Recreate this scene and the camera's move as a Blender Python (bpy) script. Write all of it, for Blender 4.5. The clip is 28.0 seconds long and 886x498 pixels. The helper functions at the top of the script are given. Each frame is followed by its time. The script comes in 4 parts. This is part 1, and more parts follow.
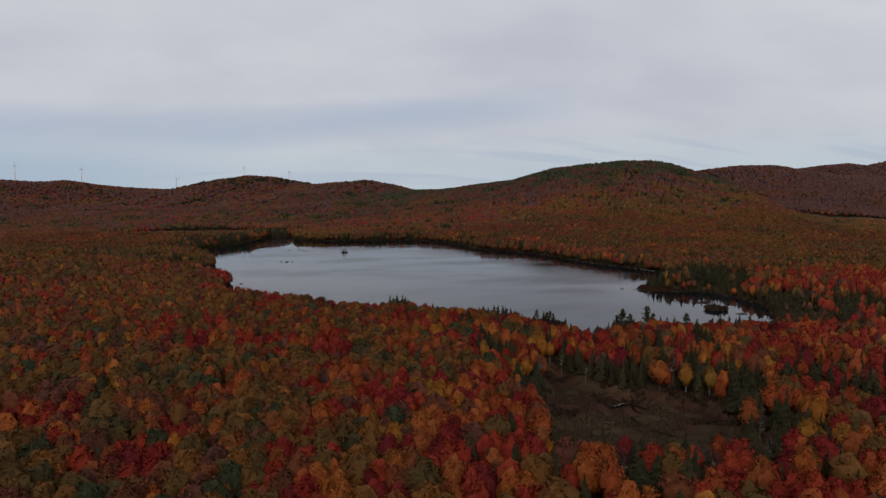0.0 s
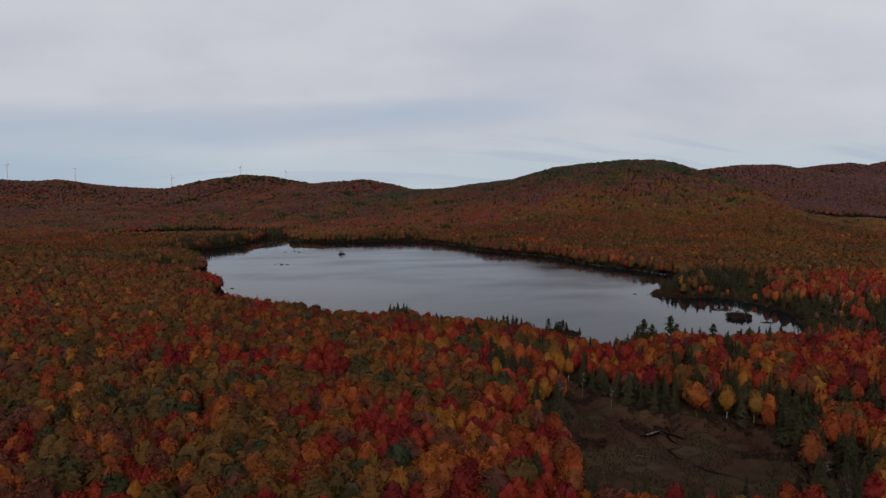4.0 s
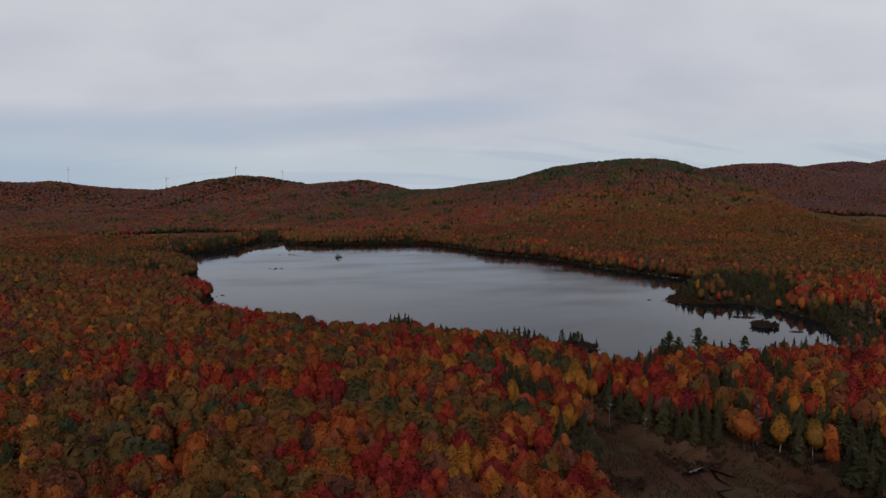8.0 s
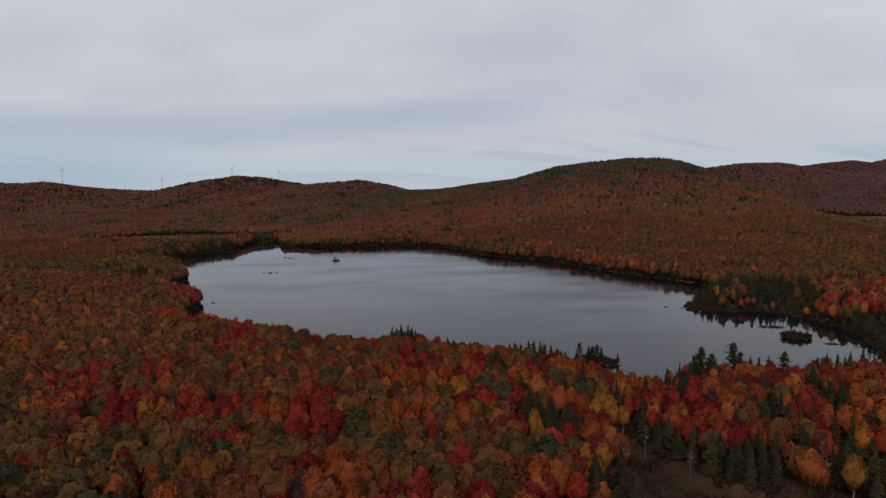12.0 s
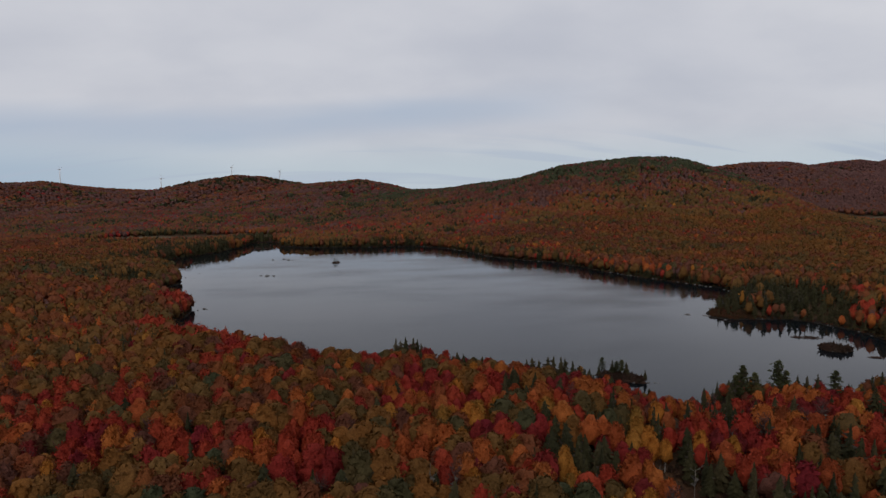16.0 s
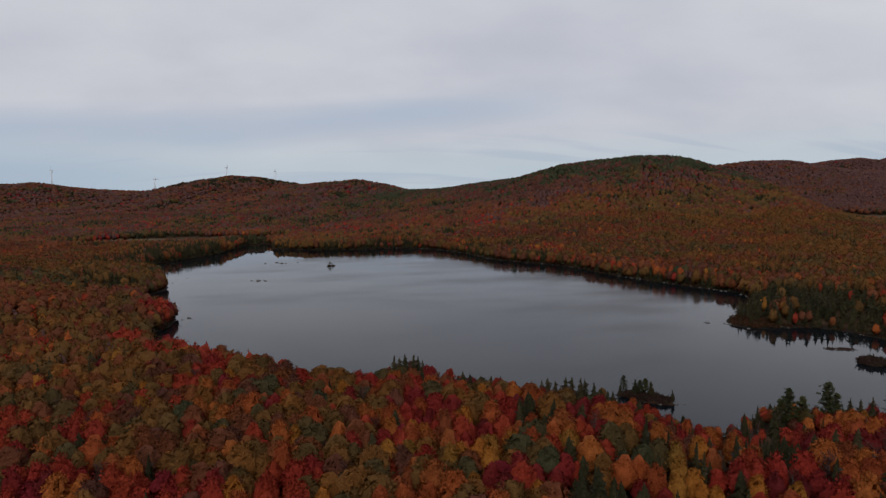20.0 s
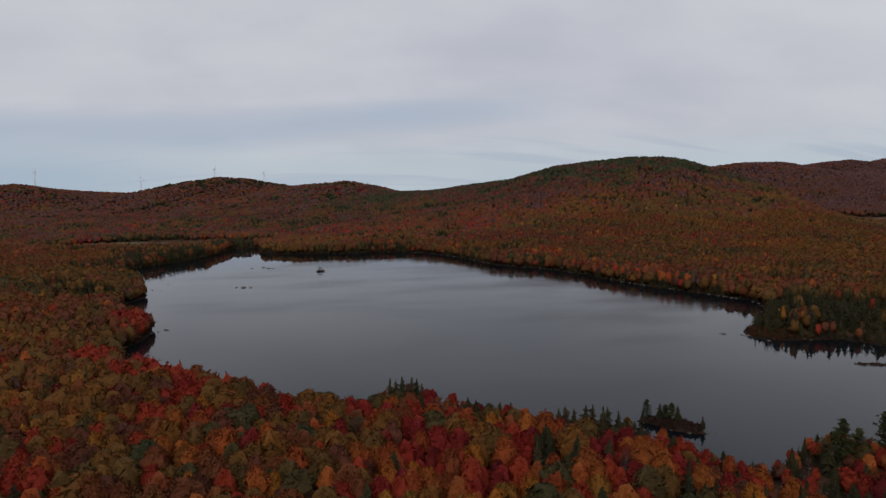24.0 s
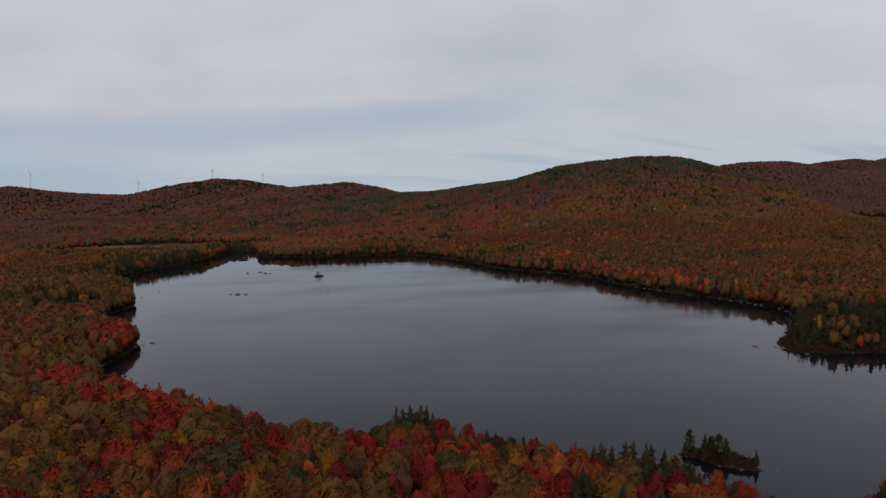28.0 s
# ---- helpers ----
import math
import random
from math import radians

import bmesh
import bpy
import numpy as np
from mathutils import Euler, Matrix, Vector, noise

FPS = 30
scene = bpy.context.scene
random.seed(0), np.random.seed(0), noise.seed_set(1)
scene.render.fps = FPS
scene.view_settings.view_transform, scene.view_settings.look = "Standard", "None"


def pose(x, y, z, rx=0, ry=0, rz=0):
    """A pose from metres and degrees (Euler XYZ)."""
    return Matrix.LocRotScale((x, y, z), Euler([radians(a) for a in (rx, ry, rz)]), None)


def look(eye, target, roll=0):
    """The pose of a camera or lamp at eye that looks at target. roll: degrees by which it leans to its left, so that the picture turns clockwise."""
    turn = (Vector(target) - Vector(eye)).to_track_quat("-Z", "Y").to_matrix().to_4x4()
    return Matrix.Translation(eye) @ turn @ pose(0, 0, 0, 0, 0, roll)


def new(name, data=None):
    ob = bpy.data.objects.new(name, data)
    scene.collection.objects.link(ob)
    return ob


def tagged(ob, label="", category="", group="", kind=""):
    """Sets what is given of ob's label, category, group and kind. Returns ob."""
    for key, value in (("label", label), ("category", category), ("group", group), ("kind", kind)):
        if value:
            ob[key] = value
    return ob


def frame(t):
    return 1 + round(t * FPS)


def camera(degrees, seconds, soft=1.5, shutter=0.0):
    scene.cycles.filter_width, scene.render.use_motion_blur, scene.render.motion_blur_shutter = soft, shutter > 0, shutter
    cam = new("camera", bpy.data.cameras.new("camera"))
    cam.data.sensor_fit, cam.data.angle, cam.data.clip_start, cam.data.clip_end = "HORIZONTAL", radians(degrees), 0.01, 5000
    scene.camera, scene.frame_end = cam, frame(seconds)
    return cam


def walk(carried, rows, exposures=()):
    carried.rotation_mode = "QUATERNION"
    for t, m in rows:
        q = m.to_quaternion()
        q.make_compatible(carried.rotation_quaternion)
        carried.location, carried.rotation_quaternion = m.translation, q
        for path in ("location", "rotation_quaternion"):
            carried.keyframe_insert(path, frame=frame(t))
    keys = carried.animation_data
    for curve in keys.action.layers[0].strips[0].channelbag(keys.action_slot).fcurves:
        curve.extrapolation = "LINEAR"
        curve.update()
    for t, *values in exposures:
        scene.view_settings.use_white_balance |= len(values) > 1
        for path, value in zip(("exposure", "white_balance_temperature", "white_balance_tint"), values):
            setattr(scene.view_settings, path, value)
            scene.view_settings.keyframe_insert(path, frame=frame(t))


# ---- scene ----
cam = camera(72.2, 28.0, 1.4)
PATH = [
    (0, (1.095, -0.742, 99.493), (1.326, 1.235, 99.297), -0.5),
    (1, (0.779, 7.728, 99.535), (1.013, 9.704, 99.337), -0.4),
    (2, (0.568, 16.091, 99.539), (0.805, 18.067, 99.34), -0.5),
    (3, (0.455, 24.398, 99.52), (0.693, 26.374, 99.323), -0.5),
    (5.5, (0.263, 45.067, 99.446), (0.502, 47.043, 99.248), -0.5),
    (6, (0.196, 49.199, 99.452), (0.434, 51.175, 99.254), -0.6),
    (7, (0.015, 57.492, 99.546), (0.257, 59.468, 99.348), -0.6),
    (8, (-0.221, 65.79, 99.685), (0.026, 67.764, 99.488), -0.7),
    (9, (-0.358, 74.071, 99.836), (-0.107, 76.046, 99.638), -0.7),
    (10, (-0.504, 82.347, 99.993), (-0.25, 84.321, 99.795), -0.7),
    (11, (-0.736, 90.634, 100.124), (-0.479, 92.608, 99.926), -0.8),
    (12, (-0.793, 98.848, 100.271), (-0.54, 100.822, 100.074), -0.8),
    (12.5, (-0.809, 102.955, 100.303), (-0.557, 104.929, 100.105), -0.8),
    (14.5, (-0.849, 119.448, 100.355), (-0.602, 121.423, 100.157), -0.8),
    (15, (-0.795, 123.526, 100.327), (-0.547, 125.5, 100.13), -0.8),
    (16, (-0.598, 131.626, 100.172), (-0.349, 133.601, 99.973), -0.8),
    (17, (-0.292, 139.78, 100.073), (-0.039, 141.754, 99.875), -0.9),
    (18, (0.169, 147.982, 100.043), (0.423, 149.956, 99.844), -0.9),
    (19, (0.524, 156.398, 100.097), (0.78, 158.371, 99.898), -1.0),
    (20, (0.721, 164.7, 100.13), (0.979, 166.673, 99.931), -1.0),
    (21, (0.756, 172.814, 100.163), (1.018, 174.787, 99.965), -1.1),
    (21.5, (0.697, 176.818, 100.173), (0.965, 178.79, 99.975), -1.1),
    (23.5, (0.262, 192.824, 100.314), (0.548, 194.794, 100.119), -1.1),
    (24, (0.208, 196.857, 100.33), (0.497, 198.827, 100.136), -1.0),
    (25, (0.106, 205.029, 100.375), (0.4, 206.998, 100.181), -1.0),
    (26, (-0.008, 213.213, 100.382), (0.284, 215.182, 100.189), -1.1),
    (27, (-0.059, 221.491, 100.416), (0.23, 223.46, 100.225), -1.1),
    (28, (-0.012, 229.759, 100.486), (0.278, 231.728, 100.295), -1.2),
]
walk(cam, [(t, look(eye, target, roll)) for t, eye, target, roll in PATH], [(0, 0.0), (20, 0.0), (21, -0.06), (28, -0.06)])

# ---- sky and light ----
world = bpy.data.worlds.new("overcast_sky")
scene.world = world
world.use_nodes = True


def build_sky():
    nt = world.node_tree
    nt.nodes.clear()
    N, L = nt.nodes.new, nt.links.new

    def math_node(op, a, b=None, c=None):
        n = N("ShaderNodeMath")
        n.operation = op
        for i, v in enumerate((a, b, c)):
            if v is None:
                continue
            if isinstance(v, (int, float)):
                n.inputs[i].default_value = v
            else:
                L(v, n.inputs[i])
        return n.outputs[0]

    out, bg = N("ShaderNodeOutputWorld"), N("ShaderNodeBackground")
    sky = N("ShaderNodeTexSky")
    sky.sky_type, sky.sun_disc = "NISHITA", False
    sky.sun_elevation, sky.sun_rotation = radians(SUN_ELEVATION), radians(SUN_AZIMUTH)
    tc, sep = N("ShaderNodeTexCoord"), N("ShaderNodeSeparateXYZ")
    L(tc.outputs["Generated"], sep.inputs[0])
    up = math_node("MAXIMUM", sep.outputs[2], 0.0)
    lift = math_node("ADD", up, 0.34)
    px, py = math_node("DIVIDE", sep.outputs[0], lift), math_node("DIVIDE", sep.outputs[1], lift)
    comb = N("ShaderNodeCombineXYZ")
    L(px, comb.inputs[0])
    L(py, comb.inputs[1])

    def clouds(scale, stretch, turn, detail, seed, low, high):
        mp = N("ShaderNodeMapping")
        mp.inputs["Scale"].default_value = (stretch[0], stretch[1], 1)
        mp.inputs["Rotation"].default_value = (0, 0, radians(turn))
        mp.inputs["Location"].default_value = (seed, seed * 1.7, seed * 0.3)
        L(comb.outputs[0], mp.inputs[0])
        nz = N("ShaderNodeTexNoise")
        nz.inputs["Scale"].default_value, nz.inputs["Detail"].default_value = scale, detail
        nz.inputs["Roughness"].default_value = 0.5
        L(mp.outputs[0], nz.inputs["Vector"])
        mr = N("ShaderNodeMapRange")
        mr.interpolation_type = "SMOOTHSTEP"
        mr.inputs[1].default_value, mr.inputs[2].default_value = low, high
        L(nz.outputs[0], mr.inputs[0])
        return mr.outputs[0]

    deck = clouds(0.75, (0.7, 1.0), 35, 5, 3.1, 0.3, 0.7)
    streak = clouds(1.3, (0.4, 1.2), 16, 3, 8.4, 0.34, 0.68)
    mottle = clouds(3.2, (0.8, 1.0), 50, 5, 1.7, 0.28, 0.72)
    veil = math_node("ADD", math_node("MULTIPLY", deck, 0.48), math_node("MULTIPLY", streak, 0.24))
    veil = math_node("ADD", veil, math_node("MULTIPLY", mottle, 0.28))

    def mix(fac, a, b):
        m = N("ShaderNodeMix")
        m.data_type = "RGBA"
        if isinstance(fac, (int, float)):
            m.inputs["Factor"].default_value = fac
        else:
            L(fac, m.inputs["Factor"])
        for v, k in ((a, 6), (b, 7)):
            if isinstance(v, tuple):
                m.inputs[k].default_value = (*v, 1)
            else:
                L(v, m.inputs[k])
        return m.outputs[2]

    cover = mix(veil, CLOUD_DARK, CLOUD_LIGHT)

    def fade(value, start, end):
        n = N("ShaderNodeMapRange")
        n.interpolation_type = "SMOOTHSTEP"
        n.inputs[1].default_value, n.inputs[2].default_value = start, end
        L(value, n.inputs[0])
        return n.outputs[0]

    # one long blue-grey bank slopes up to the east, its edges frayed
    middle = math_node("MULTIPLY_ADD", sep.outputs[0], 0.085, 0.105)
    off = math_node("ABSOLUTE", math_node("SUBTRACT", math_node("MULTIPLY_ADD", streak, 0.035, up), math_node("ADD", middle, 0.017)))
    bank = math_node("MULTIPLY", fade(off, 0.055, 0.006), fade(sep.outputs[0], 0.42, 0.12))
    cover = mix(math_node("MULTIPLY", bank, math_node("MULTIPLY_ADD", mottle, 0.25, 0.7)), cover, CLOUD_BANK)
    # thinner cloud low over the horizon: pale ahead, blue to the west
    low = fade(up, 0.10, 0.02)
    cover = mix(math_node("MULTIPLY", low, 0.75), cover, CLOUD_HORIZON)
    west = math_node("MULTIPLY", fade(up, 0.075, 0.03), fade(sep.outputs[0], -0.1, -0.5))
    cover = mix(math_node("MULTIPLY", west, 0.7), cover, CLOUD_GAP)
    low_streak = math_node("MULTIPLY", fade(up, 0.10, 0.05), fade(clouds(3.0, (0.25, 2.2), 6, 3, 5.5, 0.5, 0.66), 0.0, 1.0))
    cover = mix(math_node("MULTIPLY", low_streak, 0.6), cover, CLOUD_BANK)
    # dimmer cloud overhead, added out of view to darken the lake's reflection
    thick = N("ShaderNodeMapRange")
    thick.interpolation_type = "SMOOTHSTEP"
    thick.inputs[1].default_value, thick.inputs[2].default_value = 0.26, 0.6
    L(up, thick.inputs[0])
    cover = mix(math_node("MULTIPLY", thick.outputs[0], 0.55), cover, CLOUD_OVERHEAD_DIM)
    dim = N("ShaderNodeVectorMath")
    dim.operation = "SCALE"
    dim.inputs["Scale"].default_value = 0.1
    L(sky.outputs[0], dim.inputs[0])
    L(mix(0.96, dim.outputs[0], cover), bg.inputs[0])
    bg.inputs[1].default_value = SKY_STRENGTH
    L(bg.outputs[0], out.inputs[0])


SUN_ELEVATION, SUN_AZIMUTH = 42.0, 200.0
SKY_STRENGTH = 1.0
CLOUD_LIGHT, CLOUD_DARK = (0.69, 0.69, 0.725), (0.47, 0.49, 0.56)
CLOUD_BANK = (0.405, 0.47, 0.58)
CLOUD_GAP, CLOUD_HORIZON = (0.33, 0.43, 0.56), (0.46, 0.55, 0.62)
CLOUD_OVERHEAD_DIM = (0.36, 0.39, 0.46)
build_sky()

sun = new("sun", bpy.data.lights.new("sun", "SUN"))
sun.data.energy, sun.data.angle, sun.data.color = 0.8, radians(25), (1.0, 0.95, 0.88)
sun.rotation_euler = (radians(90 - SUN_ELEVATION), 0, radians(180 - SUN_AZIMUTH))

# ---- materials ----


class Mat:
    """A small node-material writer."""

    def __init__(self, name, rough=0.8, spec=0.25):
        self.m = bpy.data.materials.new(name)
        self.m.use_nodes = True
        self.nt = self.m.node_tree
        self.b = self.nt.nodes["Principled BSDF"]
        self.b.inputs["Roughness"].default_value = rough
        self.b.inputs["Specular IOR Level"].default_value = spec

    def n(self, kind, **sets):
        node = self.nt.nodes.new(kind)
        for k, v in sets.items():
            node.inputs[k.replace("_", " ")].default_value = v
        return node

    def link(self, a, b):
        self.nt.links.new(a, b)

    def noise(self, scale, detail=3, rough=0.55, vector=None):
        nz = self.n("ShaderNodeTexNoise", Scale=scale, Detail=detail, Roughness=rough)
        if vector is None:
            vector = self.place()
        self.link(vector, nz.inputs["Vector"])
        return nz.outputs[0]

    def place(self):
        """World place in metres."""
        return self.n("ShaderNodeNewGeometry").outputs["Position"]

    def ramp(self, fac, stops):
        r = self.nt.nodes.new("ShaderNodeValToRGB")
        while len(r.color_ramp.elements) < len(stops):
            r.color_ramp.elements.new(0.5)
        for e, (p, c) in zip(r.color_ramp.elements, stops):
            e.position, e.color = p, (*c, 1)
        self.link(fac, r.inputs[0])
        return r.outputs[0]

    def mix(self, fac, a, b, blend="MIX"):
        m = self.nt.nodes.new("ShaderNodeMix")
        m.data_type, m.blend_type = "RGBA", blend
        if isinstance(fac, (int, float)):
            m.inputs[0].default_value = fac
        else:
            self.link(fac, m.inputs[0])
        for v, k in ((a, 6), (b, 7)):
            if isinstance(v, tuple):
                m.inputs[k].default_value = (*v, 1)
            else:
                self.link(v, m.inputs[k])
        return m.outputs[2]

    def math(self, op, a, b=0.0):
        m = self.nt.nodes.new("ShaderNodeMath")
        m.operation = op
        for i, v in enumerate((a, b)):
            if isinstance(v, (int, float)):
                m.inputs[i].default_value = v
            else:
                self.link(v, m.inputs[i])
        return m.outputs[0]

    def span(self, v, a, b, c=0.0, d=1.0):
        m = self.n("ShaderNodeMapRange")
        for i, x in enumerate((a, b, c, d)):
            m.inputs[i + 1].default_value = x
        self.link(v, m.inputs[0])
        return m.outputs[0]

    def attr(self, name):
        a = self.nt.nodes.new("ShaderNodeAttribute")
        a.attribute_name = name
        return a.outputs["Fac"]

    def bump(self, height, strength, distance):
        b = self.n("ShaderNodeBump", Strength=strength, Distance=distance)
        self.link(height, b.inputs["Height"])
        self.link(b.outputs[0], self.b.inputs["Normal"])

    def colour(self, c):
        if isinstance(c, tuple):
            self.b.inputs["Base Color"].default_value = (*c, 1)
        else:
            self.link(c, self.b.inputs["Base Color"])
        return self.m


def leaf_material(name, stops, rough=0.8, through_leaf=0.28):
    """Foliage: each tree its own hue out of the stops, each leaf clump a little lighter or darker, mottled within."""
    m = Mat(name, rough, 0.08)
    alone = m.math("SUBTRACT", 1.0, m.attr("grove"))
    pick = m.math("ADD", m.attr("tint"), m.math("MULTIPLY", alone, m.n("ShaderNodeObjectInfo").outputs["Random"]))
    hue = m.ramp(pick, stops)
    isl = m.n("ShaderNodeNewGeometry").outputs["Random Per Island"]
    clump = m.span(isl, 0, 1, 0.82, 1.2)
    fine = m.span(m.noise(1.6, 4, 0.7), 0.3, 0.7, 0.62, 1.42)
    val = m.math("MULTIPLY", clump, fine)
    m.bump(m.noise(1.9, 4, 0.7), 0.55, 0.7)
    mul = m.nt.nodes.new("ShaderNodeVectorMath")
    mul.operation = "SCALE"
    m.link(hue, mul.inputs[0])
    m.link(val, mul.inputs["Scale"])
    # light falls through the leaves too
    thin = m.n("ShaderNodeBsdfTranslucent")
    m.link(mul.outputs[0], thin.inputs["Color"])
    both = m.n("ShaderNodeMixShader", Fac=through_leaf)
    m.link(m.b.outputs[0], both.inputs[1])
    m.link(thin.outputs[0], both.inputs[2])
    m.link(both.outputs[0], m.nt.nodes["Material Output"].inputs["Surface"])
    return m.colour(mul.outputs[0])


LEAF = {
    "red": leaf_material("red_leaves", [(0, (0.146, 0.019, 0.020)), (0.3, (0.252, 0.026, 0.022)), (0.6, (0.328, 0.049, 0.022)), (0.85, (0.290, 0.031, 0.019)), (1, (0.183, 0.018, 0.024))]),
    "orange": leaf_material("orange_leaves", [(0, (0.265, 0.054, 0.020)), (0.35, (0.353, 0.081, 0.024)), (0.7, (0.378, 0.113, 0.026)), (1, (0.239, 0.061, 0.025))]),
    "gold": leaf_material("gold_leaves", [(0, (0.416, 0.145, 0.026)), (0.5, (0.365, 0.145, 0.026)), (1, (0.252, 0.127, 0.028))]),
    "olive": leaf_material("olive_leaves", [(0, (0.053, 0.059, 0.029)), (0.2, (0.108, 0.066, 0.024)), (0.5, (0.155, 0.076, 0.023)), (0.8, (0.187, 0.079, 0.022)), (1, (0.230, 0.092, 0.023))]),
    "russet": leaf_material("russet_leaves", [(0, (0.118, 0.045, 0.032)), (0.35, (0.163, 0.056, 0.029)), (0.7, (0.200, 0.061, 0.024)), (1, (0.230, 0.076, 0.024))]),
    "spruce": leaf_material("spruce_needles", [(0, (0.028, 0.027, 0.013)), (0.5, (0.039, 0.035, 0.015)), (1, (0.058, 0.044, 0.021))], through_leaf=0.15),
    "pine": leaf_material("pine_needles", [(0, (0.043, 0.048, 0.020)), (1, (0.071, 0.070, 0.026))], through_leaf=0.15),
    # the twigs' mauve also carries the haze over the far ridges
    "bare": leaf_material("bare_twigs_haze_mauve", [(0, (0.127, 0.062, 0.053)), (0.5, (0.142, 0.066, 0.058)), (1, (0.151, 0.077, 0.065))]),
    "shrub": leaf_material("shrub_leaves", [(0, (0.095, 0.034, 0.02)), (0.5, (0.072, 0.038, 0.018)), (1, (0.048, 0.034, 0.017))]),
    "heath": leaf_material("heath_bushes", [(0, (0.050, 0.027, 0.020)), (0.5, (0.064, 0.036, 0.026)), (1, (0.044, 0.032, 0.021))]),
    "sedge": leaf_material("dry_sedge", [(0, (0.042, 0.023, 0.013)), (0.5, (0.056, 0.031, 0.017)), (1, (0.034, 0.021, 0.012))]),
}


def bark_material(name, a, b):
    m = Mat(name, 0.9, 0.1)
    n = m.noise(3.0, 4)
    m.bump(m.noise(14.0, 3), 0.6, 0.05)
    return m.colour(m.ramp(n, [(0.3, a), (0.7, b)]))


BARK = bark_material("grey_brown_bark", (0.05, 0.04, 0.032), (0.13, 0.105, 0.085))
BIRCH = bark_material("pale_birch_bark", (0.25, 0.22, 0.19), (0.48, 0.45, 0.41))
DEAD = bark_material("weathered_grey_wood", (0.12, 0.10, 0.085), (0.22, 0.195, 0.17))


def ground_material():
    m = Mat("forest_floor", 0.95, 0.1)
    litter = m.ramp(m.noise(0.8, 5), [(0.3, (0.045, 0.03, 0.018)), (0.55, (0.085, 0.045, 0.024)), (0.75, (0.12, 0.058, 0.028))])
    broad = m.span(m.noise(0.03, 3), 0.3, 0.7, 0.7, 1.2)
    grass = m.mix(m.span(m.noise(0.045, 3), 0.42, 0.6), m.ramp(m.noise(0.35, 5), [(0.3, (0.034, 0.015, 0.010)), (0.7, (0.062, 0.026, 0.015))]), m.ramp(m.noise(0.3, 5), [(0.3, (0.030, 0.022, 0.011)), (0.7, (0.066, 0.046, 0.022))]))
    # ground by the water painted dark for the shade under overhanging trees
    bank_shade = m.ramp(m.noise(1.2, 4), [(0.3, (0.012, 0.010, 0.008)), (0.7, (0.028, 0.02, 0.014))])
    litter = m.mix(m.attr("bank_shade"), litter, bank_shade)
    both = m.mix(m.attr("hay"), m.mix(m.attr("meadow"), litter, grass), m.ramp(m.noise(0.2, 4), [(0.3, (0.16, 0.12, 0.075)), (0.7, (0.24, 0.19, 0.12))]))
    sc = m.nt.nodes.new("ShaderNodeVectorMath")
    sc.operation = "SCALE"
    m.link(both, sc.inputs[0])
    m.link(broad, sc.inputs["Scale"])
    m.bump(m.noise(1.5, 5), 0.8, 0.4)
    return m.colour(sc.outputs[0])


def water_material():
    """Still water, ruffled by the wind out on the open lake and glassy in the lee of the shores."""
    m = Mat("still_lake_water", 0.04, 0.38)
    m.b.inputs["IOR"].default_value = 1.333
    m.b.inputs["Specular Tint"].default_value = (0.59, 0.73, 1.0, 1)
    st = m.n("ShaderNodeMapping")
    st.inputs["Scale"].default_value, st.inputs["Rotation"].default_value = (0.4, 1.0, 1.0), (0, 0, radians(-14))
    m.link(m.place(), st.inputs[0])
    open_water = m.attr("open_water")
    wind = m.math("MULTIPLY", m.span(m.noise(0.012, 5, 0.6, st.outputs[0]), 0.38, 0.62, 0.05, 0.19), open_water)
    m.link(m.math("ADD", wind, 0.012), m.b.inputs["Roughness"])
    b = m.n("ShaderNodeBump", Distance=0.12)
    m.link(m.math("MULTIPLY", open_water, 0.09), b.inputs["Strength"])
    m.link(m.noise(0.5, 3), b.inputs["Height"])
    m.link(b.outputs[0], m.b.inputs["Normal"])
    return m.colour(m.ramp(m.noise(0.01, 2), [(0.3, (0.004, 0.006, 0.008)), (0.7, (0.006, 0.0085, 0.011))]))


def rock_material():
    m = Mat("lake_granite", 0.85, 0.3)
    c = m.ramp(m.noise(1.6, 5), [(0.3, (0.06, 0.055, 0.052)), (0.55, (0.14, 0.13, 0.122)), (0.8, (0.25, 0.235, 0.22))])
    m.bump(m.noise(4.0, 5), 0.7, 0.1)
    return m.colour(c)


def plain(name, c, rough=0.5, grain=3.0):
    m = Mat(name, rough, 0.4)
    return m.colour(m.ramp(m.noise(grain, 4), [(0.3, tuple(v * 0.85 for v in c)), (0.7, c)]))


GROUND, WATER, ROCK = ground_material(), water_material(), rock_material()
WHITE_STEEL = plain("white_painted_steel", (0.80, 0.81, 0.82), 0.5, 0.4)

# ---- the lie of the land ----
RNG = np.random.default_rng(11)

# shoreline of the lake, going round with the water on the inner side
SHORE_SOUTH = [(-118, 535), (-77, 504), (-45, 472), (-20, 460), (2, 454), (18, 459), (30, 457), (48, 438), (74, 424), (92, 414), (108, 404),
               (117, 394), (128, 382), (142, 380), (154, 388), (170, 396), (190, 388), (214, 380), (240, 386), (266, 384), (288, 398)]
SHORE_EAST = [(310, 430), (326, 468), (326, 502), (312, 534), (287, 543), (266, 546), (259, 560), (270, 578), (302, 602), (338, 662),
              (324, 706), (302, 745), (286, 782), (272, 824), (260, 872), (242, 912), (208, 948), (180, 990), (156, 1074), (136, 1120)]
SHORE_NORTH = [(112, 1162), (66, 1190), (20, 1192), (-25, 1192), (-70, 1202), (-115, 1222), (-156, 1250), (-162, 1300), (-176, 1342), (-216, 1340),
               (-222, 1262), (-240, 1180), (-268, 1118), (-296, 1060), (-288, 992)]
